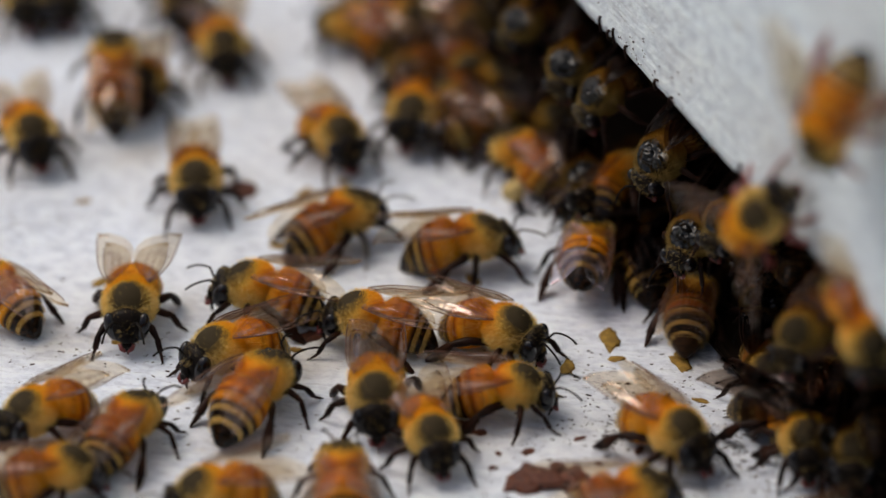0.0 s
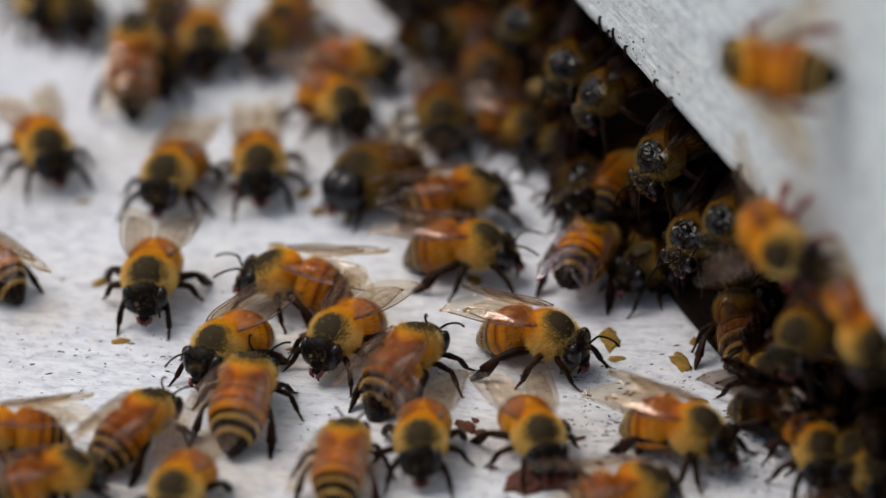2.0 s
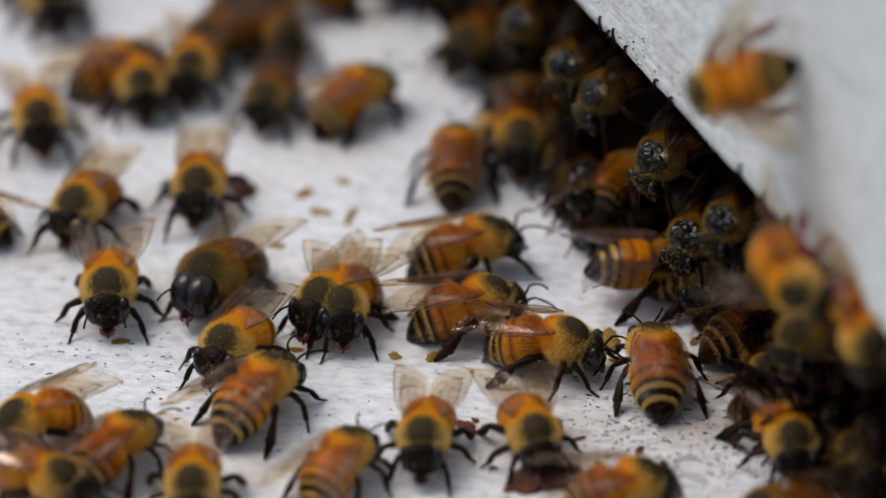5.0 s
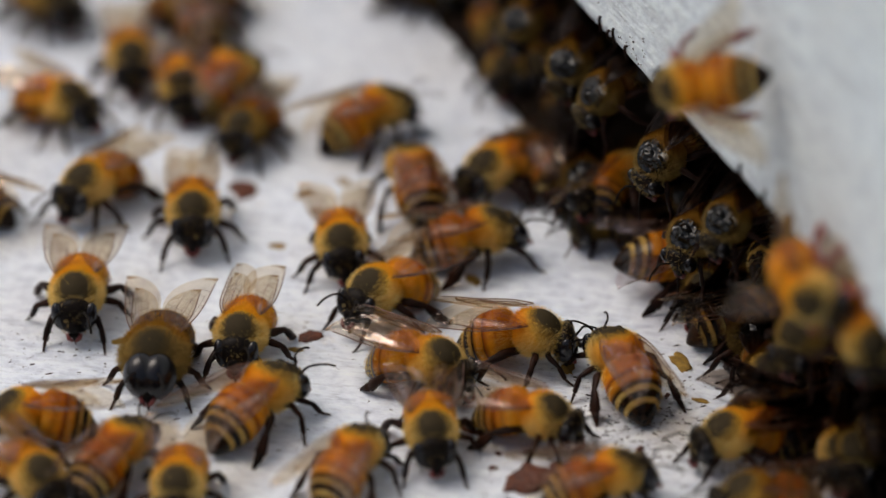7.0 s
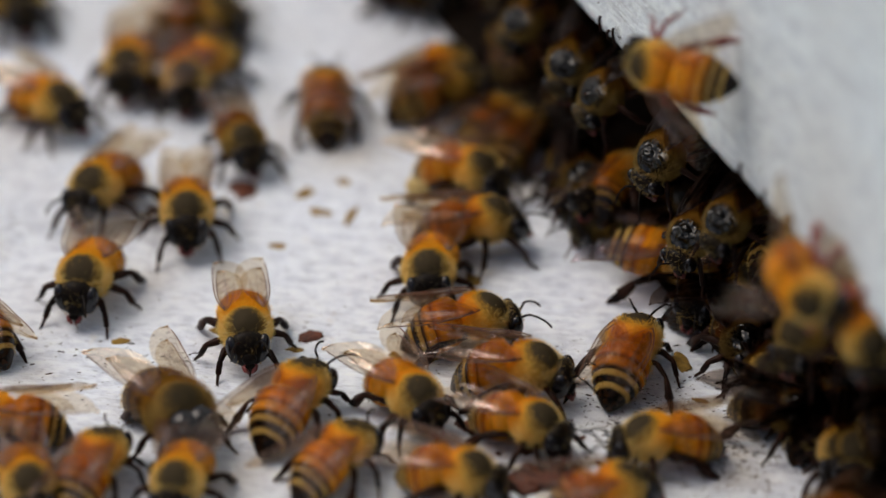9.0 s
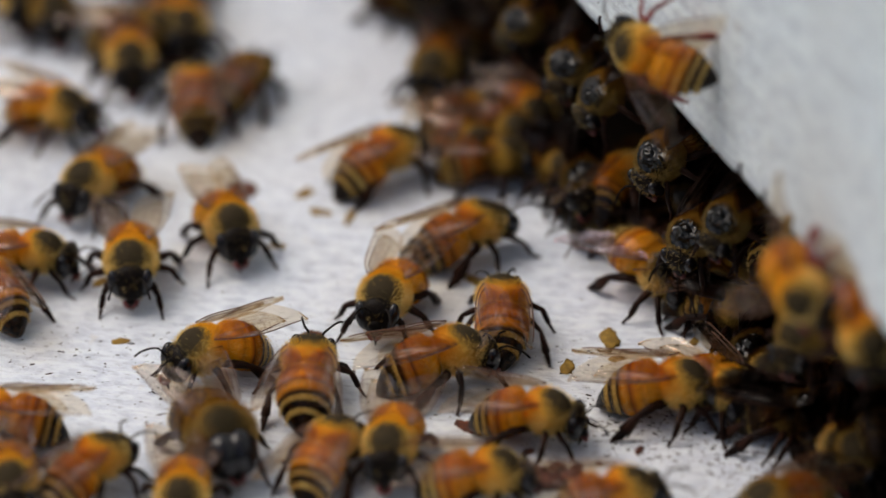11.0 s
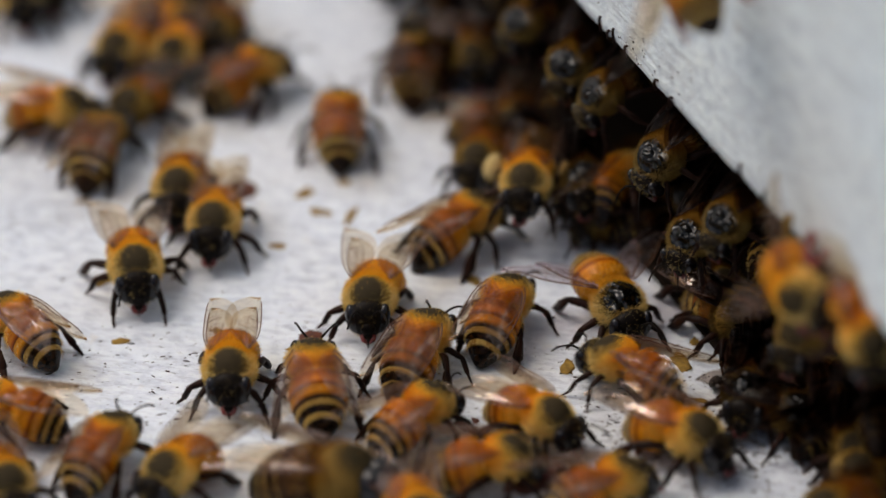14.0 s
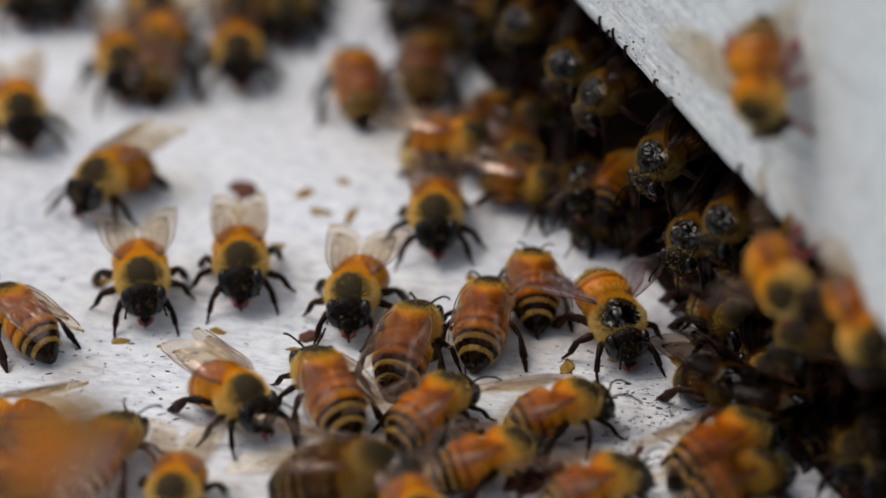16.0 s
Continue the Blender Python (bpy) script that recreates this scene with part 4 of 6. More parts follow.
def motions():
    wings_open(BEES["A25"], [(0, 0.0), (3.5, 0.0), (4.6, 0.3), (6.3, 0.6), (9.2, 0.45), (11.3, 0.5), (11.8, 1.0), (16, 0.92)])
    crawl(BEES["A1"], on_board((0, -19.6, -22.5, 0, -146, 0), (0.5, -20.4, -22.1, 0, -119, 0), (1, -20.4, -21.6, 0, -124, 0), (2, -20.1, -21.6, 0, -123, 0), (2.5, -19.9, -22.6, 0, -115, 0), (3, -20.1, -22.2, 0, -118, 0), (4, -20.1, -22.1, 0, -121, 0), (6.5, -18.7, -19.7, 0, -101, 0), (7, -18.9, -19.2, 0, -98, 0), (7.5, -18.3, -18.2, 0, -87, 0), (8, -18.8, -20.4, 0, -78, 0), (8.5, -19.0, -18.8, 0, -81, 0), (9, -19.0, -18.3, 0, -83, 0), (11.5, -21.5, -23.3, 0, -154, 0), (12, -19.8, -21.7, 0, -123, 0), (12.5, -20.8, -20.9, 0, -153, 0), (13, -18.9, -20.3, 0, -184, 0), (13.5, -19.5, -22.6, 0, -146, 0), (14, -19.9, -25.2, 0, -90, 0), (14.5, -20.5, -23.2, 0, -95, 0), (14.75, -19.7, -25.5, 0, -69, 0), (15, -18.9, -28.0, 0, -40, 0), (15.5, -19.2, -30.0, 0, -53, 0), (16, -19.7, -30.0, 0, -52, 0)))
    crawl(BEES["A2"], on_board((0, -30.1, -14.1, 0, -91, 0), (0.5, -30.3, -13.3, 0, -92, 0), (1, -29.6, -9.5, 0, -96, 0), (1.5, -28.6, -11.8, 0, -87, 0), (2, -28.5, -9.4, 0, -94, 0), (2.5, -28.9, -17.0, 0, -84, 0), (3, -28.1, -9.2, 0, -94, 0), (3.5, -28.0, -11.1, 0, -73, 0), (4, -30.2, -8.7, 0, -84, 0), (6.5, -33.9, -16.3, 0, -89, 0), (7, -35.4, -12.3, 0, -90, 0), (7.5, -36.4, -10.3, 0, -108, 0), (8, -35.7, -10.8, 0, -108, 0), (8.5, -34.7, -9.2, 0, -93, 0), (9, -34.6, -9.3, 0, -101, 0), (11.5, -29.3, -6.1, 0, -85, 0), (12, -28.3, -7.2, 0, -86, 0), (12.5, -30.1, -5.3, 0, -86, 0), (13, -29.1, -6.6, 0, -84, 0), (13.5, -29.6, -12.1, 0, -84, 0), (14, -30.4, -7.4, 0, -82, 0), (14.5, -29.2, -10.7, 0, -79, 0), (15, -29.3, -7.8, 0, -78, 0), (15.5, -29.5, -8.2, 0, -81, 0), (16, -29.6, -9.6, 0, -82, 0)))
    crawl(BEES["A3"], on_board((0, -11.8, 18.2, 0, -65, 0), (0.5, -13.6, 19.9, 0, -80, 0), (1, -13.8, 15.9, 0, -73, 0), (1.5, -16.3, 13.7, 0, -80, 0), (2, -19.1, 12.3, 0, -85, 0), (2.5, -21.6, 5.6, 0, -114, 0), (3, -24.2, 8.1, 0, -129, 0), (3.5, -24.8, 5.7, 0, -119, 0), (4, -24.5, 11.2, 0, -94, 0), (6.5, -25.7, 1.9, 0, -89, 0), (7, -25.3, 2.8, 0, -86, 0), (7.5, -25.4, 3.0, 0, -86, 0), (8, -25.6, 3.0, 0, -87, 0), (8.5, -25.6, 2.4, 0, -88, 0), (9, -25.9, 2.8, 0, -86, 0), (11.5, -21.4, -0.1, 0, -70, 0), (12, -21.9, 1.2, 0, -79, 0), (12.5, -21.7, 1.7, 0, -84, 0), (13, -21.9, 0.7, 0, -84, 0), (13.5, -23.2, 0.7, 0, -85, 0), (14, -22.9, 0.8, 0, -92, 0), (14.5, -20.6, -1.9, 0, -94, 0), (15, -20.1, -5.3, 0, -79, 0), (15.5, -19.7, -6.6, 0, -82, 0), (16, -20.0, -6.7, 0, -86, 0)))
    crawl(BEES["A4"], on_board((0, -25.5, 9.1, 0, -85, 0), (0.5, -27.6, 8.7, 0, -102, 0), (1, -28.1, 9.1, 0, -102, 0), (1.5, -26.4, 12.7, 0, -116, 0), (2, -27.7, 10.2, 0, -106, 0), (2.5, -28.2, 11.6, 0, -109, 0), (3, -32.3, 6.7, 0, -111, 0), (3.5, -31.3, 8.9, 0, -118, 0), (4, -35.5, 3.1, 0, -106, 0), (6.5, -36.4, 7.1, 0, -122, 0), (7, -35.1, 8.0, 0, -127, 0), (7.5, -35.3, 8.1, 0, -123, 0), (8, -36.4, 6.6, 0, -117, 0), (8.5, -38.4, 13.0, 0, -147, 0), (9, -34.6, 7.7, 0, -117, 0), (11.5, -35.4, 8.8, 0, -122, 0), (12, -34.8, 8.9, 0, -114, 0), (12.5, -30.4, 10.6, 0, -137, 0), (13.5, -27.2, 11.0, 0, -109, 0), (14, -26.9, 7.6, 0, -93, 0), (14.5, -28.6, 10.2, 0, -140, 0), (15, -27.4, 12.8, 0, -145, 0), (15.5, -32.7, 10.5, 0, -110, 0), (16, -33.9, 9.3, 0, -125, 0)))
    crawl(BEES["A5"], on_board((0, -3.0, 23.0, 0, -97, 0), (0.5, -3.8, 19.2, 0, -89, 0), (1, -6.5, 16.3, 0, -87, 0), (1.5, -9.6, 21.2, 0, -74, 0), (2, -11.8, 24.8, 0, -57, 0), (3, -9.6, 23.6, 0, -41, 0), (3.5, -9.4, 28.0, 0, 13, 0), (4, -12.2, 27.1, 0, 59, 0), (6.5, -5.3, 23.7, 0, 23, 0), (7, -8.0, 21.8, 0, 30, 0), (7.5, -8.5, 24.3, 0, 9, 0), (8, -2.9, 24.8, 0, 4, 0), (8.5, -0.7, 28.6, 0, 35, 0), (9, -1.0, 30.7, 0, 47, 0), (11.5, -7.4, 10.7, 0, 37, 0), (12, -7.6, 12.4, 0, 47, 0), (12.5, -8.0, 10.7, 0, 45, 0), (13, -6.7, 9.0, 0, 45, 0), (13.5, -11.0, 12.3, 0, 79, 0), (14, -11.0, 20.0, 0, 89, 0), (14.5, -10.0, 29.3, 0, 86, 0), (15, -13.4, 27.8, 0, 106, 0), (15.5, -12.6, 31.1, 0, 95, 0), (16, -9.4, 29.2, 0, 98, 0)))
    crawl(BEES["DR"], on_board((0, 10.6, 49.1, 0, -112, 0), (1, 1.9, 36.2, 0, -111, 0), (1.5, 0.6, 19.9, 0, -112, 0), (2, -6.9, 9.5, 0, -131, 0), (2.5, -10.1, 5.2, 0, -131, 0), (3, -12.7, 4.0, 0, -126, 0), (3.5, -17.3, -1.3, 0, -121, 0), (4, -18.6, -3.2, 0, -120, 0), (6.5, -26.8, -21.2, 0, -104, 0), (7, -26.9, -23.0, 0, -94, 0), (7.5, -24.8, -25.9, 0, -75, 0), (8, -25.7, -27.0, 0, -76, 0), (8.5, -25.5, -30.1, 0, -68, 0), (9, -25.0, -32.4, 0, -61, 0), (11.5, -20.3, -36.9, 0, -68, 0), (12, -19.9, -38.5, 0, -61, 0), (12.5, -17.1, -40.6, 0, -53, 0), (13, -11.9, -42.8, 0, -31, 0), (13.5, -11.2, -43.1, 0, -26, 0), (14, -10.4, -43.3, 0, -20, 0), (14.5, -9.4, -43.4, 0, -20, 0), (15.5, -8.8, -44.2, 0, -13, 0), (16, -8.5, -42.9, 0, -14, 0)))
    crawl(BEES["A6"], on_board((0, -29.0, -35.5, 0, 64, 0), (0.5, -28.9, -36.1, 0, 72, 0), (1, -28.8, -35.6, 0, 72, 0), (1.5, -28.6, -36.4, 0, 64, 0), (2, -28.0, -35.1, 0, 57, 0), (2.5, -28.6, -36.8, 0, 48, 0), (3, -28.2, -36.6, 0, 45, 0), (3.5, -28.4, -37.4, 0, 48, 0), (4, -28.9, -38.0, 0, 54, 0), (6.5, -29.9, -38.9, 0, 54, 0), (7, -29.6, -39.5, 0, 59, 0), (7.5, -29.6, -40.4, 0, 61, 0), (8, -30.5, -40.9, 0, 64, 0), (8.5, -31.0, -41.4, 0, 67, 0), (9, -31.4, -41.4, 0, 70, 0), (11.5, -31.9, -42.3, 0, 50, 0), (12, -32.4, -43.2, 0, 57, 0), (12.5, -32.0, -41.8, 0, 59, 0), (13, -30.9, -41.4, 0, 55, 0), (13.5, -29.5, -38.9, 0, 67, 0), (14, -30.8, -38.9, 0, 68, 0), (14.5, -29.8, -37.6, 0, 70, 0), (15, -30.1, -38.3, 0, 67, 0), (15.5, -31.3, -39.2, 0, 69, 0), (16, -30.4, -38.8, 0, 65, 0)))
    crawl(BEES["A7"], on_board((0, -36.4, -32.4, 0, -137, 0), (1, -39.4, -35.5, 0, -154, 0), (2, -39.2, -36.4, 0, -166, 0), (2.5, -36.8, -33.7, 0, -153, 0), (3, -36.5, -33.2, 0, -149, 0), (4, -36.5, -32.9, 0, -140, 0), (6.5, -38.1, -35.5, 0, -153, 0), (7, -37.2, -33.4, 0, -172, 0), (7.5, -39.3, -35.5, 0, -166, 0), (8.5, -37.8, -34.6, 0, -166, 0), (9, -39.5, -34.2, 0, -172, 0), (11.5, -39.9, -33.7, 0, -179, 0), (12.5, -39.9, -33.7, 0, -179, 0), (13.5, -38.3, -31.4, 0, -194, 0), (14.5, -40.8, -33.7, 0, -179, 0), (15.5, -38.6, -33.7, 0, -156, 0), (16, -39.4, -35.1, 0, -160, 0)))
    crawl(BEES["A8"], on_board((0, -35.3, -42.5, 0, 8, 0), (1, -35.2, -43.4, 0, 18, 0), (2, -35.2, -43.4, 0, 18, 0), (3, -35.7, -43.8, 0, -6, 0), (4, -35.9, -44.2, 0, 11, 0), (5.25, -35.8, -42.7, 0, -48, 0), (6.5, -35.9, -41.4, 0, -91, 0), (7, -37.1, -42.1, 0, -53, 0), (7.5, -36.7, -42.7, 0, -68, 0), (8.5, -37.3, -42.8, 0, -93, 0), (9, -37.2, -43.1, 0, -75, 0), (11.5, -38.8, -42.6, 0, -80, 0), (12.5, -38.6, -44.0, 0, -74, 0), (13.5, -39.2, -43.1, 0, -69, 0), (16, -39.1, -44.0, 0, -69, 0)))
    crawl(BEES["A9"], on_board((0, -19.5, -45.1, 0, -156, 0), (1, -21.0, -44.7, 0, -139, 0), (2, -23.1, -44.0, 0, -104, 0), (3, -22.8, -45.2, 0, -125, 0), (4, -22.2, -42.7, 0, -88, 0), (6.5, -22.4, -44.1, 0, -92, 0), (7, -23.4, -43.2, 0, -91, 0), (7.5, -21.6, -43.5, 0, -73, 0), (8, -21.3, -42.7, 0, -109, 0), (8.5, -23.9, -43.4, 0, -155, 0), (9, -23.2, -42.6, 0, -100, 0), (11.5, -23.0, -45.3, 0, -89, 0), (12.5, -25.2, -43.5, 0, -134, 0), (13.5, -22.9, -45.2, 0, -83, 0), (14, -23.4, -41.4, 0, -122, 0), (14.5, -25.5, -42.6, 0, -141, 0), (15, -23.2, -42.2, 0, -106, 0), (15.5, -23.5, -44.8, 0, -88, 0), (16, -23.6, -44.4, 0, -94, 0)))
    crawl(BEES["A10"], on_board((0, -17.6, -29.9, 0, 58, 0), (0.5, -17.6, -30.1, 0, 67, 0), (1, -18.2, -29.1, 0, 67, 0), (1.5, -18.6, -30.2, 0, 75, 0), (2, -18.5, -30.7, 0, 78, 0), (2.5, -18.7, -31.2, 0, 81, 0), (3, -18.7, -30.2, 0, 83, 0), (3.5, -18.5, -30.2, 0, 78, 0), (4, -18.0, -29.7, 0, 71, 0), (6.5, -17.1, -31.3, 0, 41, 0), (7, -17.3, -31.5, 0, 47, 0), (7.5, -16.0, -31.3, 0, 56, 0), (8, -16.0, -31.4, 0, 49, 0), (8.5, -14.1, -32.1, 0, 52, 0), (9, -14.0, -31.4, 0, 62, 0), (11.5, -12.2, -27.4, 0, 86, 0), (12, -11.8, -27.8, 0, 78, 0), (12.5, -11.7, -28.8, 0, 83, 0), (13, -11.3, -28.4, 0, 89, 0), (13.5, -11.7, -28.4, 0, 92, 0), (14, -11.9, -28.4, 0, 95, 0), (14.5, -12.1, -28.5, 0, 101, 0), (15, -11.3, -30.1, 0, 108, 0), (15.5, -11.1, -29.7, 0, 108, 0), (16, -10.8, -29.4, 0, 110, 0)))
    crawl(BEES["A11"], on_board((0, -9.0, -43.7, 0, 92, 0), (0.5, -9.0, -42.0, 0, 86, 0), (1, -9.1, -42.0, 0, 83, 0), (1.5, -9.0, -40.7, 0, 86, 0), (2, -9.1, -40.2, 0, 83, 0), (2.5, -8.6, -41.0, 0, 69, 0), (3, -8.7, -41.1, 0, 52, 0), (3.5, -9.0, -40.4, 0, 51, 0), (4, -9.5, -40.8, 0, 58, 0), (6.5, -9.0, -41.3, 0, 65, 0), (7, -8.5, -40.9, 0, 65, 0), (7.5, -8.5, -40.4, 0, 56, 0), (8, -8.5, -40.4, 0, 56, 0), (8.5, -8.5, -40.7, 0, 56, 0), (9, -9.7, -39.9, 0, 51, 0), (11.5, -10.6, -39.6, 0, 71, 0), (12.5, -5.6, -37.3, 0, 21, 0), (13, -3.5, -33.7, 0, 42, 0), (13.5, -2.9, -33.7, 0, 42, 0), (14.5, -2.4, -33.1, 0, 50, 0), (15, -2.2, -32.7, 0, 55, 0), (15.5, -1.6, -32.8, 0, 44, 0), (16, -1.1, -32.2, 0, 47, 0)))
    crawl(BEES["A12"], on_board((0, -1.5, -35.6, 0, -75, 0), (0.5, -2.1, -34.7, 0, -89, 0), (1, -2.2, -34.9, 0, -91, 0), (1.5, -2.0, -35.8, 0, -91, 0), (2, -1.9, -36.3, 0, -93, 0), (2.5, -0.4, -37.5, 0, -111, 0), (3, -1.2, -37.2, 0, -105, 0), (3.5, -1.3, -37.2, 0, -107, 0), (4, -1.9, -36.8, 0, -107, 0), (6.5, -1.0, -35.0, 0, -77, 0), (7, -1.2, -34.9, 0, -85, 0), (7.5, -1.5, -35.4, 0, -87, 0), (8, -0.9, -36.3, 0, -86, 0), (8.5, 0.3, -42.2, 0, -51, 0), (9, 0.7, -42.4, 0, -23, 0), (11.5, 3.6, -42.9, 0, 3, 0), (12.5, 4.1, -41.6, 0, 8, 0), (13.5, 3.4, -41.2, 0, 3, 0), (14.5, 4.4, -40.4, 0, 3, 0), (15.5, 4.2, -40.0, 0, 15, 0), (16, 4.2, -40.0, 0, 15, 0)))
    crawl(BEES["A13"], on_board((0, -6.2, -29.5, 0, -89, 0), (0.5, -4.8, -29.1, 0, -51, 0), (1, -7.0, -27.8, 0, 18, 0), (1.5, -5.8, -26.0, 0, 52, 0), (2, -3.7, -25.2, 0, 61, 0), (2.5, -2.0, -20.0, 0, 71, 0), (3, 0.8, -15.4, 0, 41, 0), (3.5, 3.0, -11.8, 0, 15, 0), (4, 5.9, -11.8, 0, 47, 0), (5.25, 0.8, -17.2, 0, -6, 0), (6.5, -3.9, -23.3, 0, -61, 0), (7, -2.3, -25.0, 0, -33, 0), (7.5, -2.8, -26.3, 0, -21, 0), (8, 3.6, -26.5, 0, -9, 0), (8.5, 4.3, -27.9, 0, -9, 0), (9, 6.5, -26.3, 0, -14, 0), (11.5, -1.3, -24.1, 0, 36, 0), (12, -0.3, -23.7, 0, 58, 0), (12.5, -0.4, -24.3, 0, 61, 0), (13, -1.2, -22.7, 0, 71, 0), (13.5, -2.6, -23.4, 0, 69, 0), (14, -2.4, -23.0, 0, 70, 0), (14.5, -4.7, -21.8, 0, 78, 0), (15, -4.1, -21.8, 0, 79, 0), (15.5, -3.5, -21.3, 0, 77, 0), (16, -3.3, -21.6, 0, 75, 0)))
    crawl(BEES["A14"], on_board((0, 4.6, -19.3, 0, -31, 0), (0.5, 7.8, -21.1, 0, -34, 0), (1, 6.6, -20.4, 0, -26, 0), (1.5, 6.0, -21.1, 0, -34, 0), (2, 8.5, -20.4, 0, -26, 0), (2.5, 8.9, -19.4, 0, -14, 0), (3, 6.2, -20.3, 0, -31, 0), (3.5, 5.0, -19.8, 0, -21, 0), (4, 9.8, -21.0, 0, -9, 0), (6.5, 8.1, -22.0, 0, -21, 0), (7, 7.0, -20.6, 0, -9, 0), (7.5, 7.3, -19.4, 0, 0, 0), (8, 7.3, -18.1, 0, -9, 0), (8.5, 3.6, -18.9, 0, -14, 0), (9, 1.9, -18.3, 0, 9, 0), (10.25, 4.6, -18.1, 0, 63, 0), (11.5, 6.3, -15.6, 0, 99, 0), (12, 6.9, -15.1, 0, 90, 0), (12.5, 7.1, -14.6, 0, 81, 0), (13, 7.1, -11.7, 0, 87, 0), (13.5, 5.6, -19.8, 0, 58, 0), (14, 5.6, -16.5, 0, 72, 0), (14.5, 4.3, -17.4, 0, 62, 0), (15, 3.9, -17.7, 0, 92, 0), (15.5, 3.1, -16.0, 0, 91, 0), (16, 4.0, -17.1, 0, 83, 0)))
    crawl(BEES["A15"], on_board((0, 20.1, -35.8, 0, -53, 0), (0.5, 17.7, -32.3, 0, -51, 0), (1, 17.1, -33.2, 0, -21, 0), (1.5, 20.2, -34.9, 0, -53, 0), (2, 21.3, -35.9, 0, -33, 0), (2.5, 17.8, -33.2, 0, -36, 0), (3, 20.4, -31.5, 0, 46, 0), (3.5, 20.5, -28.3, 0, 50, 0), (4, 20.3, -24.7, 0, 91, 0), (6.5, 18.6, -26.6, 0, 97, 0), (7, 16.9, -26.0, 0, 111, 0), (7.5, 17.3, -24.7, 0, 96, 0), (8, 18.2, -25.6, 0, 56, 0), (8.5, 18.2, -25.1, 0, 56, 0), (9, 17.5, -23.7, 0, 71, 0), (10.25, 18.9, -28.5, 0, 26, 0), (11.5, 20.8, -30.5, 0, -34, 0), (12, 20.4, -34.2, 0, -66, 0), (12.5, 20.2, -35.0, 0, -75, 0), (13, 19.8, -35.0, 0, -64, 0), (13.5, 16.7, -33.4, 0, -62, 0), (14, 21.2, -36.6, 0, -40, 0), (14.5, 24.7, -39.4, 0, 35, 0), (15, 25.1, -39.2, 0, 33, 0), (15.5, 25.4, -38.5, 0, 33, 0), (16, 25.4, -38.5, 0, 33, 0)))
    crawl(BEES["A16"], on_board((0, 5.2, -29.4, 0, 0, 0), (0.5, 5.7, -29.8, 0, -33, 0), (1, 7.5, -34.4, 0, -58, 0), (1.5, 7.2, -34.2, 0, -69, 0), (2, 8.1, -35.7, 0, -73, 0), (2.5, 8.5, -34.6, 0, -76, 0), (3, 8.3, -36.6, 0, -74, 0), (3.5, 8.6, -36.6, 0, -76, 0), (4, 7.8, -35.4, 0, -79, 0), (6.5, 7.9, -35.4, 0, -51, 0), (7, 7.8, -33.5, 0, -25, 0), (7.5, 8.0, -33.5, 0, -14, 0), (8, 7.2, -33.8, 0, -9, 0), (8.5, 6.6, -36.3, 0, -17, 0), (9, 7.0, -34.5, 0, -36, 0), (11.5, 7.9, -33.2, 0, -9, 0), (12, 7.3, -33.4, 0, -17, 0), (12.5, 10.2, -34.8, 0, -36, 0), (13, 10.0, -33.8, 0, -45, 0), (13.5, 9.5, -32.4, 0, -51, 0), (14, 8.2, -33.5, 0, -40, 0), (14.5, 9.5, -33.9, 0, -14, 0), (15, 11.1, -33.0, 0, 9, 0), (15.5, 10.2, -32.8, 0, 17, 0), (16, 10.6, -32.5, 0, 20, 0)))
    crawl(BEES["A17"], on_board((0, 15.8, -45.9, 0, 10, 0), (1, 15.8, -45.4, 0, 13, 0), (2, 15.8, -45.4, 0, 13, 0), (4, 15.9, -44.7, 0, 13, 0), (6.5, 14.4, -44.2, 0, 8, 0), (7, 13.9, -43.4, 0, 15, 0), (8.5, 14.1, -45.4, 0, 15, 0), (9, 14.1, -45.4, 0, 15, 0), (11.5, 14.8, -45.9, 0, 8, 0), (12.5, 13.3, -45.4, 0, 18, 0), (13.5, 14.1, -44.2, 0, 23, 0), (14.5, 14.1, -44.7, 0, 16, 0), (15.5, 13.6, -44.2, 0, 23, 0), (16, 13.6, -44.2, 0, 23, 0)))
    crawl(BEES["A21"], on_board((0, -16.9, -12.7, 0, 172, 0), (0.5, -16.9, -11.7, 0, 172, 0), (1, -15.4, -12.2, 0, 160, 0), (1.5, -13.7, -12.2, 0, 166, 0), (2, -14.3, -10.7, 0, 171, 0), (3, -16.0, -9.1, 0, 189, 0), (3.5, -14.1, -8.6, 0, 204, 0), (4, -11.3, -10.7, 0, 228, 0), (6.5, -9.3, -14.3, 0, 235, 0), (7, -5.2, -12.2, 0, 224, 0), (7.5, -2.8, -12.7, 0, 234, 0), (8, -0.8, -12.8, 0, 266, 0), (8.5, -0.8, -8.1, 0, 266, 0), (9, -1.3, -8.1, 0, 267, 0), (11.5, -6.3, -13.4, 0, 250, 0), (12, -7.9, -12.9, 0, 250, 0), (12.5, -9.4, -13.4, 0, 251, 0), (13, -8.0, -13.2, 0, 254, 0), (13.5, -6.5, -11.0, 0, 262, 0), (14, -6.8, -13.1, 0, 263, 0), (14.5, -7.1, -10.2, 0, 265, 0), (15, -8.4, -9.0, 0, 299, 0), (15.5, -7.6, -10.5, 0, 297, 0), (16, -8.5, -12.3, 0, 261, 0)))
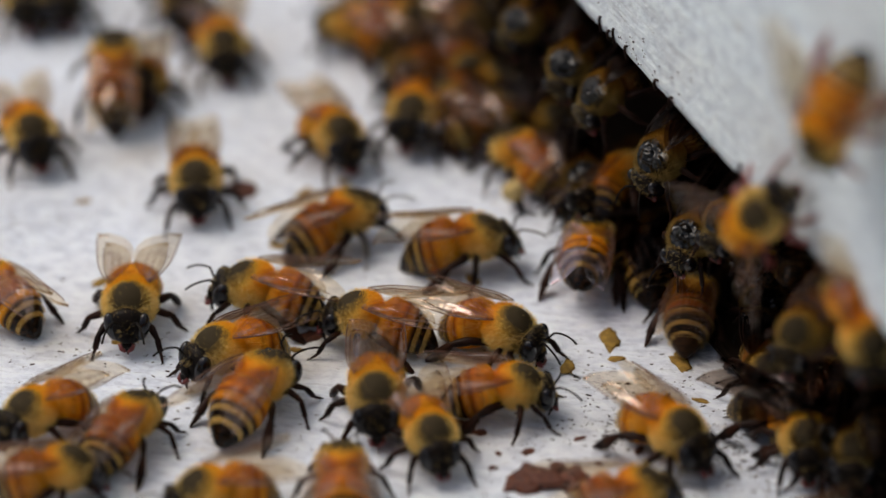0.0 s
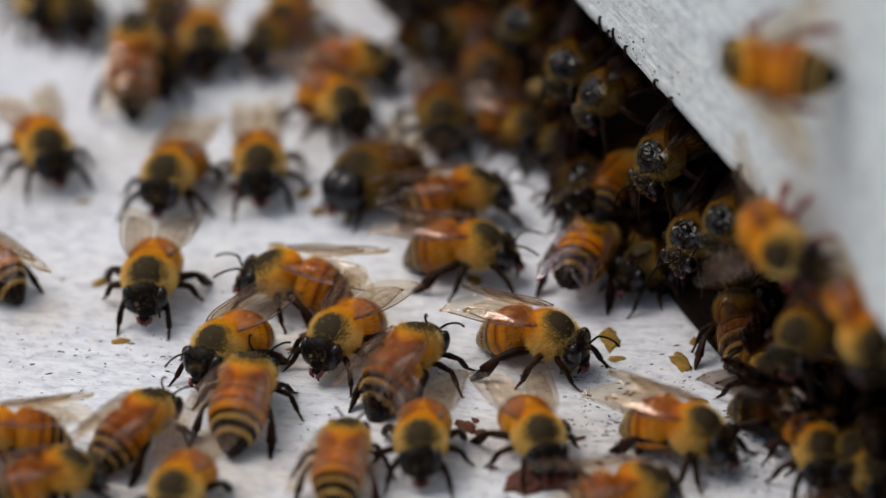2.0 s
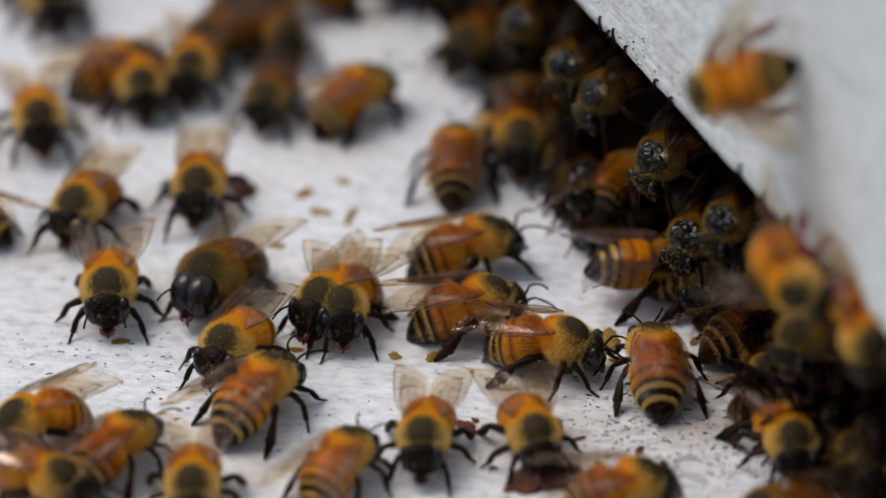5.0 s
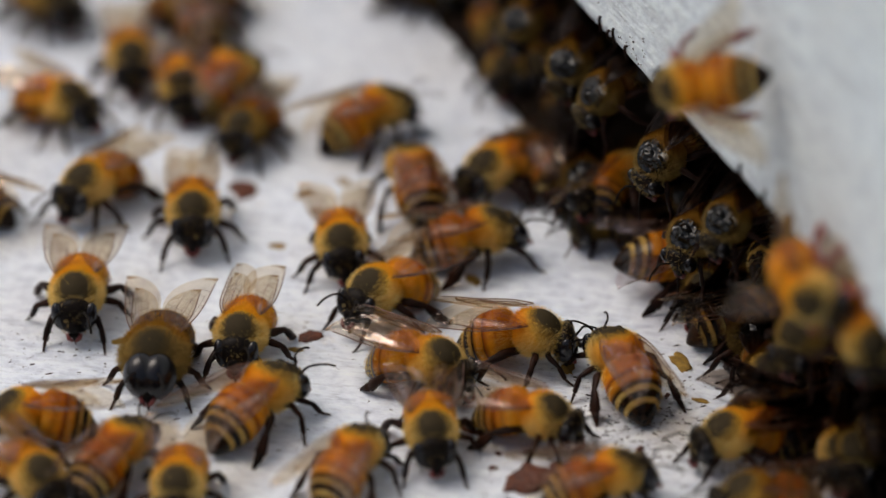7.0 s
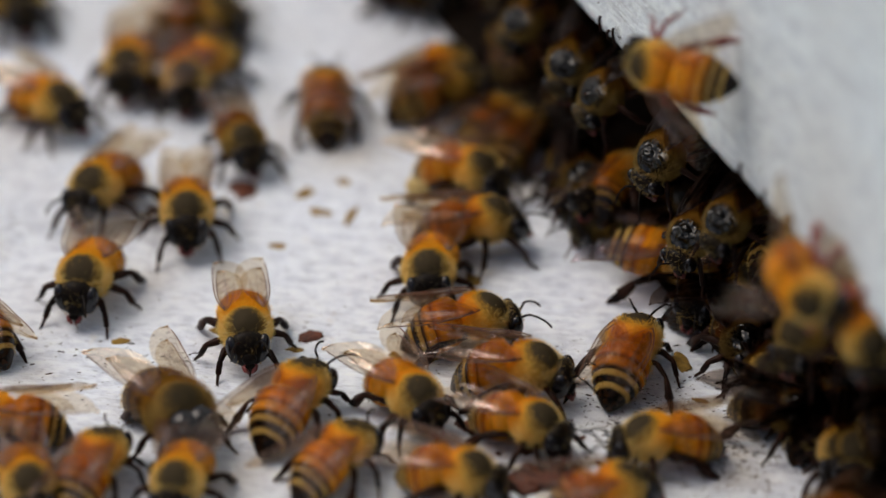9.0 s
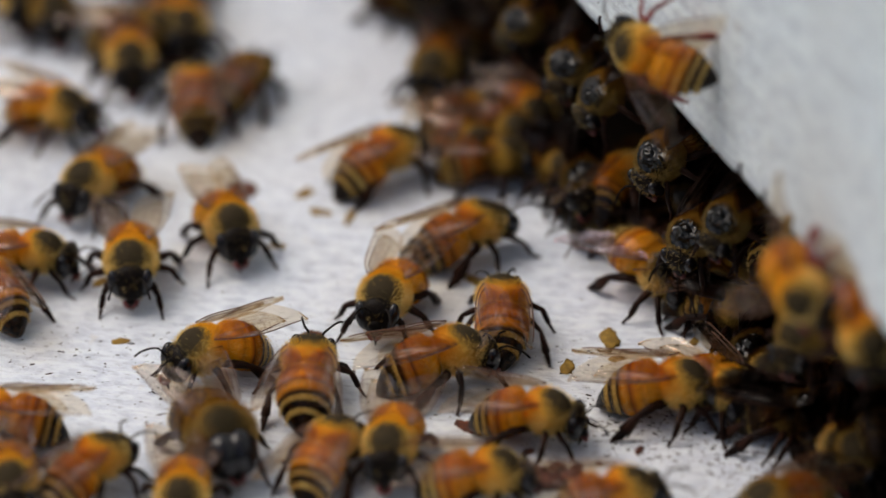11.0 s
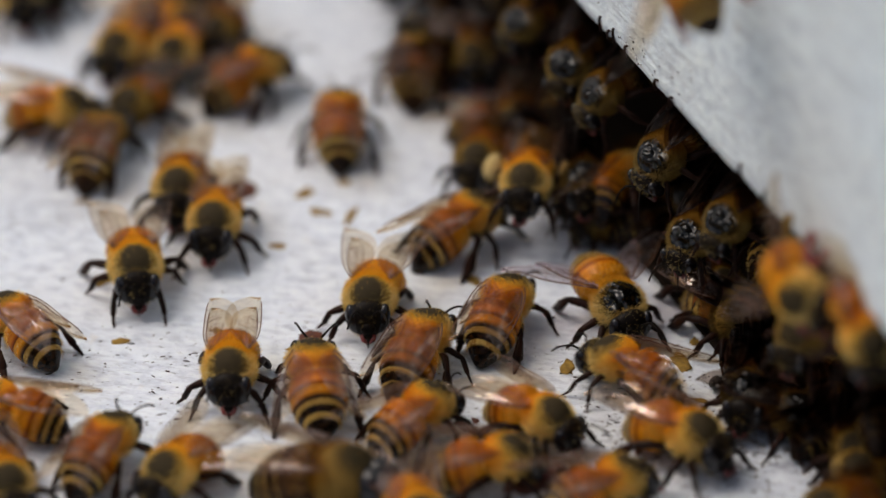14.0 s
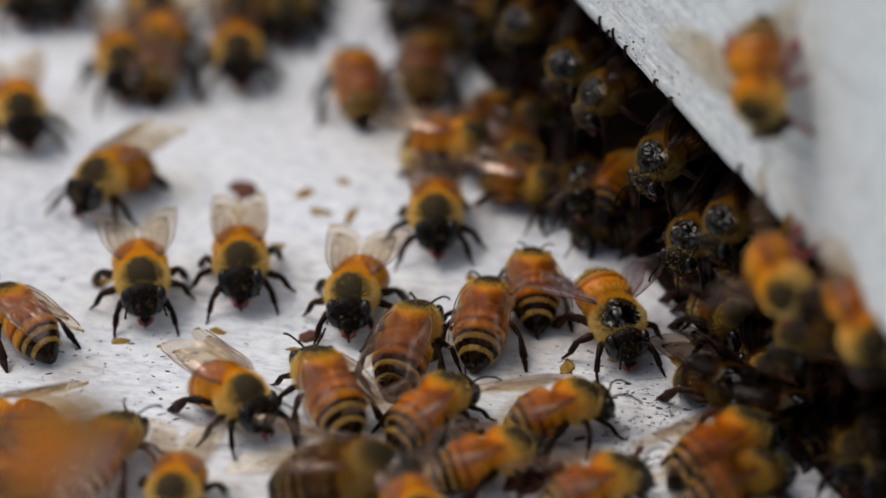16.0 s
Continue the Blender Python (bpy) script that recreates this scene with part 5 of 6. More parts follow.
    crawl(BEES["A22"], on_board((0, 1.7, -3.9, 0, 4, 0), (0.5, 2.6, -4.4, 0, -1, 0), (1, 1.7, -5.9, 0, -24, 0), (1.5, 1.4, -5.4, 0, -19, 0), (2, 1.7, -4.9, 0, -15, 0), (3, 2.5, -5.9, 0, -14, 0), (3.5, 2.3, -4.4, 0, 8, 0), (4, 1.5, -4.4, 0, 17, 0), (6.5, 3.7, -4.9, 0, 13, 0), (7, 2.6, -2.8, 0, 12, 0), (7.5, 2.3, -3.3, 0, 14, 0), (8.5, 2.6, -0.1, 0, -1, 0), (9, 2.6, -0.6, 0, 3, 0), (11.5, 1.9, -2.1, 0, 34, 0), (12, 1.7, -2.1, 0, 36, 0), (12.5, 1.4, -0.4, 0, 44, 0), (13.5, 2.2, -0.9, 0, 43, 0), (14.5, 1.1, 0.1, 0, 43, 0), (15, 3.0, 7.1, 0, -40, 0), (15.5, 1.0, 4.8, 0, -52, 0), (16, -0.8, 2.3, 0, -90, 0)))
    crawl(BEES["A23"], on_board((0, -10.9, 0.1, 0, 32, 0), (0.5, -0.7, 5.0, 0, 43, 0), (1, 0.5, 7.2, 0, 39, 0), (1.5, -0.9, 4.0, 0, 47, 0), (2, 1.2, 4.9, 0, 13, 0), (2.5, 3.1, 9.1, 0, 64, 0), (3, 2.5, 9.8, 0, 68, 0), (3.5, 2.1, 15.2, 0, 92, 0), (4, 1.7, 15.5, 0, 85, 0), (6.5, -0.2, 6.9, 0, 87, 0), (7, -2.8, 8.3, 0, 103, 0), (7.5, -7.1, 10.0, 0, 119, 0), (8, -8.4, 13.3, 0, 115, 0), (8.5, -9.6, 18.5, 0, 99, 0), (9, -12.6, 25.1, 0, 92, 0), (11.5, -27.6, 25.8, 0, 97, 0), (12, -26.8, 26.8, 0, 95, 0), (12.5, -22.8, 30.5, 0, 87, 0), (13, -22.6, 30.6, 0, 36, 0), (13.5, -22.0, 31.4, 0, 61, 0), (14, -21.4, 30.6, 0, 39, 0), (14.5, -21.5, 31.1, 0, 94, 0), (14.83, -22.1, 25.9, 0, 52, 0), (15.17, -22.7, 20.5, 0, -8, 0), (15.5, -23.3, 15.1, 0, -63, 0), (16, -22.8, 36.8, 0, -82, 0)))
    crawl(BEES["A24"], on_board((0, -6.2, -17.8, 0, 171, 0), (0.5, -6.2, -17.6, 0, 176, 0), (1, -4.6, -18.8, 0, 211, 0), (1.5, -3.3, -16.4, 0, 214, 0), (2, -9.3, -19.5, 0, 240, 0), (2.5, -10.1, -17.5, 0, 243, 0), (3, -11.1, -18.4, 0, 247, 0), (3.5, -12.3, -19.3, 0, 254, 0), (4, -9.7, -23.8, 0, 270, 0), (6.5, -10.0, 3.5, 0, 272, 0), (7, -10.2, -3.0, 0, 274, 0), (7.5, -12.2, -13.3, 0, 270, 0), (8, -9.1, -20.2, 0, 273, 0), (8.5, -5.7, -26.0, 0, 291, 0), (9, -3.6, -29.9, 0, 303, 0), (11.5, -4.7, -38.7, 0, 257, 0), (12.5, -4.3, -43.2, 0, 271, 0), (13.5, -2.6, -48.2, 0, 288, 0), (16, -2.6, -48.2, 0, 288, 0)))
    crawl(BEES["A25"], on_board((0, 14.3, -6.3, 0, 81, 0), (0.5, 15.2, -3.6, 0, 80, 0), (1, 14.0, -2.5, 0, 80, 0), (1.5, 13.4, -6.2, 0, 77, 0), (2, 14.2, -6.2, 0, 71, 0), (2.5, 14.6, -8.5, 0, 34, 0), (3, 18.7, -10.1, 0, 21, 0), (3.5, 18.5, -5.5, 0, 64, 0), (4, 18.6, -9.7, 0, 15, 0), (6.5, 23.7, -7.6, 0, 9, 0), (7, 23.6, -7.6, 0, 9, 0), (7.5, 23.1, -8.3, 0, 0, 0), (8, 21.1, -9.0, 0, -9, 0), (8.5, 21.8, -7.6, 0, -19, 0), (9, 22.1, -7.6, 0, -19, 0), (11.5, 19.5, -10.5, 0, -60, 0), (12, 18.5, -15.5, 0, -64, 0), (12.5, 18.3, -15.0, 0, -64, 0), (13, 18.6, -15.0, 0, -64, 0), (13.5, 18.0, -15.0, 0, -64, 0), (14, 16.1, -14.4, 0, -68, 0), (14.5, 16.7, -15.4, 0, -72, 0), (15, 15.9, -16.3, 0, -74, 0), (15.5, 16.3, -16.9, 0, -71, 0), (16, 16.1, -17.3, 0, -74, 0)))
    crawl(BEES["A29"], on_board((0, 24.0, -15.2, 0, 77, 0), (0.17, 24.8, -15.2, 0, 19, 0), (0.33, 25.8, -15.0, 0, -50, 0), (0.5, 26.5, -14.9, 0, -100, 0), (0.67, 26.6, -16.3, 0, -50, 0), (0.83, 26.4, -17.9, 0, 19, 0), (1, 26.3, -19.2, 0, 76, 0), (2, 28.4, -18.6, 0, 91, 0), (3, 29.9, -20.5, 0, 46, 0), (3.5, 30.1, -20.4, 0, 57, 0), (4, 29.1, -19.9, 0, 50, 0), (6.5, 29.7, -17.2, 0, 8, 0), (7, 28.9, -16.7, 0, 14, 0), (9, 27.8, -10.8, 0, -43, 0), (11.5, 26.7, -11.7, 0, 38, 0), (12.5, 26.8, -12.9, 0, 74, 0), (13, 26.9, -13.9, 0, 4, 0), (13.5, 27.2, -14.9, 0, -69, 0), (14.5, 27.6, -15.7, 0, -29, 0), (16, 27.8, -13.8, 0, -58, 0)))
    crawl(BEES["A31"], on_board((0, 33.9, -37.4, 0, -56, 0), (1, 34.0, -36.5, 0, -47, 0), (2, 34.9, -35.7, 0, -73, 0), (3, 34.7, -37.9, 0, -86, 0), (4, 34.4, -35.7, 0, -73, 0), (5.5, 34.4, -35.0, 0, -33, 0), (7, 34.5, -34.6, 0, 16, 0), (9, 35.0, -33.1, 0, 49, 0), (10.75, 32.0, -33.2, 0, -14, 0), (12.5, 29.2, -33.4, 0, -69, 0), (13.5, 29.7, -27.5, 0, -54, 0), (14, 28.4, -29.1, 0, -101, 0), (14.5, 27.3, -30.6, 0, -154, 0), (15, 27.1, -29.7, 0, -92, 0), (15.5, 27.0, -28.3, 0, -31, 0), (16, 25.6, -28.4, 0, -53, 0)))
    crawl(BEES["A32"], on_board((0, 38.7, -37.8, 0, -94, 0), (1, 37.6, -40.9, 0, -82, 0), (2, 37.9, -41.0, 0, -75, 0), (4, 37.9, -41.0, 0, -75, 0), (7, 36.6, -38.3, 0, -107, 0), (9, 36.6, -38.3, 0, -107, 0), (11.5, 36.9, -37.7, 0, -116, 0), (12.5, 36.4, -40.0, 0, -117, 0), (14.5, 38.3, -41.3, 0, -106, 0), (16, 39.5, -40.5, 0, -97, 0)))
    crawl(BEES["A34"], on_board((0, 32.5, -36.2, 0, -83, 0), (4, 34.3, -38.8, 0, -83, 0), (6.5, 25.6, -32.1, 0, -80, 0), (6.75, 26.5, -34.3, 0, -114, 0), (7, 27.5, -36.4, 0, -156, 0), (7.5, 22.6, -37.3, 0, -196, 0), (8, 22.9, -36.8, 0, -206, 0), (8.5, 21.9, -37.7, 0, -193, 0), (9, 20.3, -37.3, 0, -171, 0), (10.25, 23.8, -32.6, 0, -102, 0), (11.5, 27.3, -27.4, 0, -45, 0), (12, 30.3, -32.7, 0, -80, 0), (12.5, 33.3, -37.9, 0, -112, 0), (13, 26.0, -42.6, 0, -128, 0), (13.25, 25.7, -39.6, 0, -198, 0), (13.5, 25.1, -36.4, 0, -257, 0), (14, 17.5, -25.8, 0, -213, 0), (14.5, 11.9, -27.6, 0, -232, 0), (15, 10.5, -21.2, 0, -268, 0), (15.5, 8.7, -11.0, 0, -270, 0), (16, 8.7, -11.0, 0, -270, 0)))
    crawl(BEES["A35"], on_board((0, 30.9, -51.7, 0, -153, 0), (4, 30.9, -51.7, 0, -153, 0), (6.5, 28.1, -42.1, 0, -171, 0), (7, 28.7, -46.3, 0, -171, 0), (9, 33.3, -50.0, 0, -142, 0), (12, 28.9, -44.2, 0, -150, 0), (13, 33.5, -43.0, 0, -132, 0), (13.5, 35.3, -50.0, 0, -142, 0), (14.5, 33.3, -45.2, 0, -129, 0), (14.83, 30.9, -45.2, 0, -85, 0), (15.17, 28.5, -44.8, 0, -37, 0), (15.5, 26.0, -44.7, 0, 28, 0), (16, 26.3, -43.8, 0, 27, 0)))
    crawl(BEES["B1"], on_board((0, -35.3, 26.9, 3, 93, -24), (0.5, -34.8, 26.9, 3, 80, -24), (1, -34.1, 26.3, 3, 90, -24), (1.5, -33.4, 28.8, 3, 90, -24), (2, -33.3, 30.1, 3, 88, -24), (2.5, -34.6, 32.7, 3, 92, -24), (3, -34.8, 31.4, 3, 91, -24), (3.5, -34.5, 31.4, 1.5, 82, -12), (4, -34.7, 35.4, 1.5, 78, -12), (4.83, -35.7, 32.3, 0, 30, 0), (5.67, -35.2, 33.0, 0, -32, 0), (6.5, -34.7, 33.7, 0, -80, 0), (7, -34.4, 35.0, 0, -81, 0), (8.5, -34.0, 34.6, 0, -86, 0), (9, -34.4, 33.5, 0, -90, 0), (11.5, -34.5, 35.0, 0, -80, 0), (12.5, -34.0, 34.3, 0, -83, 0), (13.5, -36.0, 40.2, 0, -124, 0), (14.5, -34.4, 34.3, 0, -85, 0), (15.5, -35.4, 34.2, 0, -83, 0), (16, -35.4, 34.3, 0, -80, 0)))
    crawl(BEES["B2"], on_board((0, -43.9, 18.7, 0, -71, 0), (1, -42.9, 16.9, 0, -76, 0), (1.5, -40.6, 10.5, 0, -74, 0), (2, -42.1, 15.7, 0, -67, 0), (3, -43.2, 21.1, 0, -66, 0), (3.5, -42.4, 15.7, 0, -71, 0), (4, -44.2, 21.6, 0, -83, 0), (6.5, -41.3, 22.3, 0, -49, 0), (7, -41.8, 24.9, 0, -36, 0), (7.5, -41.7, 24.2, 0, -42, 0), (8.5, -44.0, 24.8, 0, -32, 0), (9, -42.7, 24.9, 0, -43, 0), (11.5, -41.7, 23.0, 0, -24, 0), (12.5, -40.1, 23.0, 0, -24, 0), (13.5, -42.6, 23.0, 0, -14, 0), (14.5, -40.9, 22.4, 0, -28, 0), (15.5, -42.7, 21.8, 0, -55, 0), (16, -45.4, 23.5, 0, -75, 0)))
    crawl(BEES["B3"], on_board((0, -24.6, 38.1, 0, -78, 0), (1, -24.4, 38.1, 0, -77, 0), (1.5, -25.1, 38.8, 0, -72, 0), (2, -26.6, 39.6, 0, -83, 0), (3, -29.5, 44.2, 0, -81, 0), (3.5, -27.8, 42.0, 0, -84, 0), (4, -27.4, 39.4, 0, -86, 0), (6.5, -26.6, 27.3, 0, -103, 0), (6.67, -25.6, 27.9, 0, -61, 0), (6.83, -24.9, 28.7, 0, -4, 0), (7, -24.0, 29.5, 0, 55, 0), (7.5, -23.5, 31.3, 0, 39, 0), (8, -25.4, 30.6, 0, 24, 0), (8.5, -25.6, 30.0, 0, 44, 0), (9, -26.6, 32.6, 0, 48, 0), (10.25, -28.4, 39.0, 0, -32, 0), (11.5, -30.3, 45.5, 0, -90, 0), (12.5, -33.1, 49.0, 0, -81, 0), (13, -32.8, 44.8, 0, -32, 0), (13.5, -32.6, 40.3, 0, 34, 0), (14, -30.7, 42.0, 0, -36, 0), (14.5, -28.9, 43.5, 0, -86, 0), (15, -28.7, 41.4, 0, -24, 0), (15.5, -28.4, 39.2, 0, 55, 0), (15.75, -30.7, 43.4, 0, -15, 0), (16, -32.9, 47.6, 0, -76, 0)))
    crawl(BEES["B4"], on_board((0, -3.1, 31.7, 0, -117, 0), (0.5, -6.9, 32.9, 0, -82, 0), (1, -10.8, 34.3, 0, -43, 0), (1.5, -14.3, 44.1, 0, -88, 0), (2, -18.3, 39.6, 0, -125, 0), (3, -20.2, 40.1, 0, -107, 0), (3.5, -23.0, 40.1, 0, -98, 0), (4, -19.9, 34.9, 0, -107, 0), (6.5, -18.1, 22.8, 0, -98, 0), (7, -20.4, 20.4, 0, -111, 0), (7.5, -23.0, 19.9, 0, -136, 0), (8, -21.8, 19.3, 0, -148, 0), (8.5, -22.7, 19.3, 0, -120, 0), (9, -21.5, 17.5, 0, -72, 0), (9.83, -21.6, 23.4, 0, -15, 0), (10.67, -21.8, 29.0, 0, 52, 0), (11.5, -22.1, 34.8, 0, 99, 0), (11.83, -23.1, 42.5, 0, 148, 0), (12.17, -24.3, 50.3, 0, 214, 0), (12.5, -25.3, 58.1, 0, 263, 0), (13.5, -22.5, 54.6, 0, 249, 0), (14.5, -27.2, 31.7, 0, 268, 0), (15.5, -18.4, 49.0, 0, 264, 0), (16, -17.5, 46.9, 0, 269, 0)))
    crawl(BEES["B5"], on_board((0, -32.2, 29.7, 0, -90, 0), (1, -31.3, 26.5, 0, -80, 0), (2, -31.4, 34.2, 0, -81, 0), (2.5, -23.9, 29.6, 0, -30, 0), (3, -16.6, 25.0, 0, 38, 0), (3.5, -18.1, 38.9, 0, -38, 0), (4, -13.8, 40.3, 0, 4, 0), (4.83, -17.4, 41.0, 0, -57, 0), (5.67, -21.3, 41.8, 0, -100, 0), (6.5, -25.0, 43.0, 0, -149, 0), (6.75, -27.2, 44.7, 0, -90, 0), (7, -29.4, 47.1, 0, -31, 0), (7.25, -28.2, 45.7, 0, -83, 0), (7.5, -27.1, 44.9, 0, -129, 0), (8.5, -27.1, 50.3, 0, -79, 0), (9, -27.3, 47.6, 0, -101, 0), (11.5, -34.4, 57.5, 0, -81, 0), (13.5, -31.4, 29.1, 0, -127, 0), (14.5, -33.6, 24.1, 0, -103, 0), (15.5, -13.4, 56.0, 0, -98, 0), (16, -16.5, 51.8, 0, -84, 0)))
    crawl(BEES["B6"], on_board((0, -48.0, 49.7, 0, -75, 0), (4, -45.3, 48.9, 0, -69, 0), (7, -45.8, 50.4, 0, -67, 0), (9, -48.5, 49.1, 0, -71, 0), (12.5, -48.5, 49.1, 0, -71, 0), (16, -49.1, 51.2, 0, -70, 0)))
    crawl(BEES["C1"], on_board((0, 2.3, 31.7, 0, -75, 0), (1, 1.3, 31.0, 0, -96, 0), (2, 5.1, 31.7, 0, -89, 0), (3, 9.2, 40.8, 0, -104, 0), (4, 2.2, 36.2, 0, -124, 0), (6.5, 7.0, 42.9, 0, -101, 0), (7.75, 3.3, 35.1, 0, -51, 0), (9, -0.5, 27.3, 0, 20, 0), (10.25, -0.6, 30.4, 0, -58, 0), (11.5, -0.9, 33.6, 0, -113, 0), (12.5, -3.9, 29.1, 0, -79, 0), (12.83, -3.7, 30.1, 0, -28, 0), (13.17, -3.5, 31.1, 0, 39, 0), (13.5, -3.3, 32.3, 0, 86, 0), (14.5, -3.0, 32.8, 0, 80, 0), (16, -2.1, 32.8, 0, 86, 0)))
    crawl(BEES["C2"], on_board((0, 1.7, 22.5, 0, 139, 0), (0.5, 1.6, 22.4, 0, 220, 0), (1, 1.5, 22.3, 0, 277, 0), (2, -0.3, 22.3, 0, 274, 0), (2.5, -11.2, 26.6, 0, 297, 0), (3, -18.3, 22.4, 0, 319, 0), (4, -22.7, 36.2, 0, 278, 0), (5.25, -25.5, 39.9, 0, 223, 0), (6.5, -28.0, 43.7, 0, 145, 0), (7.33, -27.9, 44.0, 0, 98, 0), (8.17, -27.6, 43.8, 0, 56, 0), (9, -27.6, 43.7, 0, -3, 0), (12.5, -40.0, 24.8, 0, -10, 0), (12.75, -40.4, 14.4, 0, 48, 0), (13, -41.0, 3.9, 0, 89, 0), (13.5, -39.2, 11.3, 0, 87, 0), (14, -36.3, 15.6, 0, 79, 0), (14.5, -33.6, 31.7, 0, 95, 0), (14.67, -33.8, 31.8, 0, 48, 0), (14.83, -34.3, 32.1, 0, -20, 0), (15, -34.5, 32.3, 0, -75, 0), (15.17, -33.2, 32.5, 0, -19, 0), (15.33, -31.6, 32.6, 0, 49, 0), (15.5, -30.3, 32.8, 0, 97, 0), (16, -31.6, 34.1, 0, 92, 0)))
    crawl(BEES["C3"], on_board((0, 8.7, 12.4, 0, 130, 0), (0.5, 7.4, 16.4, 0, 143, 0), (1, 7.1, 8.8, 0, 123, 0), (1.5, 6.4, 18.4, 0, 129, 0), (2, 5.4, 31.0, 0, 89, 0), (3, 9.0, 23.4, 0, 103, 0), (3.5, 8.8, 23.1, 0, 156, 0), (4, 8.5, 22.9, 0, 223, 0), (5.25, 7.9, 16.5, 0, 286, 0), (6.5, 7.1, 10.5, 0, 368, 0), (6.75, 6.7, 10.6, 0, 287, 0), (7, 6.1, 11.1, 0, 225, 0), (7.5, 4.9, 11.5, 0, 260, 0), (8, 3.6, 12.2, 0, 290, 0), (9, 1.9, 10.5, 0, 326, 0), (11.5, 9.6, 24.0, 0, 288, 0), (12.5, 7.1, 17.6, 4, 270, 0), (13, 7.9, 11.2, 4, 264, 0), (13.5, 8.3, 8.9, 4, 260, 0), (14, 8.5, 2.0, 4, 262, 0), (14.5, 6.6, -1.7, 0, 235, 0), (14.75, 4.5, 7.8, 0, 286, 0), (15, 2.1, 17.5, 0, 351, 0), (16, 0.9, 16.3, 0, 338, 0)))
    crawl(BEES["C4"], on_board((0, 3.5, 28.0, 0, 17, 0), (0.67, 3.1, 32.2, 0, -45, 0), (1.33, 2.7, 36.3, 0, -89, 0), (2, 2.2, 40.8, 0, -133, 0), (4, 7.9, 43.0, 0, -154, 0), (7, 7.2, 33.0, 0, -99, 0), (7.67, 7.4, 34.3, 0, -147, 0), (8.33, 7.6, 35.4, 0, -212, 0), (9, 7.8, 36.7, 0, -261, 0), (10.75, 3.4, 24.7, 0, -327, 0), (12.5, -1.1, 12.8, 0, -414, 0), (13, 1.7, 19.5, 0, -352, 0), (13.5, 4.7, 26.3, 0, -295, 0), (14, 5.7, 20.4, 0, -363, 0), (14.5, 6.9, 14.6, 0, -429, 0), (15.5, 6.9, 14.6, 0, -429, 0), (16, 8.5, 7.6, 0, -391, 0)))
    crawl(BEES["C5"], on_board((0, 2.3, 43.6, 0, -37, 0), (0.33, 4.6, 43.1, 0, -89, 0), (0.67, 6.8, 43.1, 0, -139, 0), (1, 9.2, 43.0, 0, -210, 0), (4, 9.3, 21.3, 0, -241, 0), (5, 9.5, 25.5, 0, -179, 0), (6, 9.5, 29.5, 0, -118, 0), (7, 9.7, 33.6, 0, -75, 0), (8, 8.8, 25.7, 0, -6, 0), (9, 7.9, 17.9, 0, 67, 0), (10.75, 5.1, 13.5, 0, 10, 0), (12.5, 2.5, 9.3, 0, -52, 0), (14.5, 8.5, 22.9, 0, -110, 0), (15, 7.5, 22.3, 0, -64, 0), (15.5, 6.2, 21.8, 0, -1, 0), (16, 5.0, 21.4, 0, 62, 0)))
    crawl(BEES["L1"], on_board((0, -42.8, -12.8, 0, 130, 0), (1, -44.3, -7.6, 0, 127, 0), (1.5, -44.2, -8.9, 0, 125, 0), (2, -45.1, -6.8, 0, 130, 0), (3, -45.8, -4.3, 0, 134, 0), (4, -47.3, -2.8, 0, 146, 0), (6.5, -49.0, 8.8, 0, 153, 0), (9, -44.8, -18.0, 0, 126, 0), (11.5, -43.7, -11.4, 0, 119, 0), (12.5, -43.9, -14.5, 0, 123, 0), (13.5, -41.6, -16.4, 0, 134, 0), (14.5, -40.1, -19.9, 0, 126, 0), (15.5, -40.7, -17.0, 0, 128, 0), (16, -40.7, -17.0, 0, 128, 0)))
    crawl(BEES["L2"], on_board((0, -54.0, 4.6, 0, 120, 0), (4, -52.8, 4.6, 0, 120, 0), (9, -52.8, 4.6, 0, 120, 0), (9.83, -48.2, 0.7, 0, 77, 0), (10.67, -43.8, -3.6, 0, 24, 0), (11.5, -39.3, -7.5, 0, -41, 0), (12, -40.4, -4.3, 0, 30, 0), (12.5, -39.4, -3.8, 0, 48, 0), (13.5, -51.6, 1.7, 0, 52, 0), (16, -58.3, -2.7, 0, 47, 0)))
    crawl(BEES["C6"], on_board((0, -4.7, 45.5, 0, -75, 0), (2, -2.1, 38.9, 0, -63, 0), (3, 7.4, 47.6, 0, -107, 0), (4, 7.1, 50.4, 0, -108, 0), (6.5, 7.7, 49.0, 0, -102, 0), (9, 7.7, 49.0, 0, -102, 0), (11.5, -0.2, 34.9, 0, -63, 0), (12.25, -0.9, 33.2, 0, 8, 0), (13, -1.3, 31.6, 0, 74, 0), (14.5, 0.1, 36.5, 0, 12, 0), (16, 1.7, 41.5, 0, -57, 0)))
    crawl(BEES["C7"], on_board((0, 2.3, 42.1, 0, -75, 0), (2, 9.2, 38.1, 0, -76, 0), (4, 9.1, 39.5, 0, -107, 0), (6.5, 8.8, 37.5, 0, -103, 0), (9, 8.8, 38.8, 0, -103, 0), (11.5, 1.6, 13.9, 0, -46, 0), (14, 2.3, 35.6, 0, -69, 0), (16, 4.2, 44.2, 0, -49, 0)))
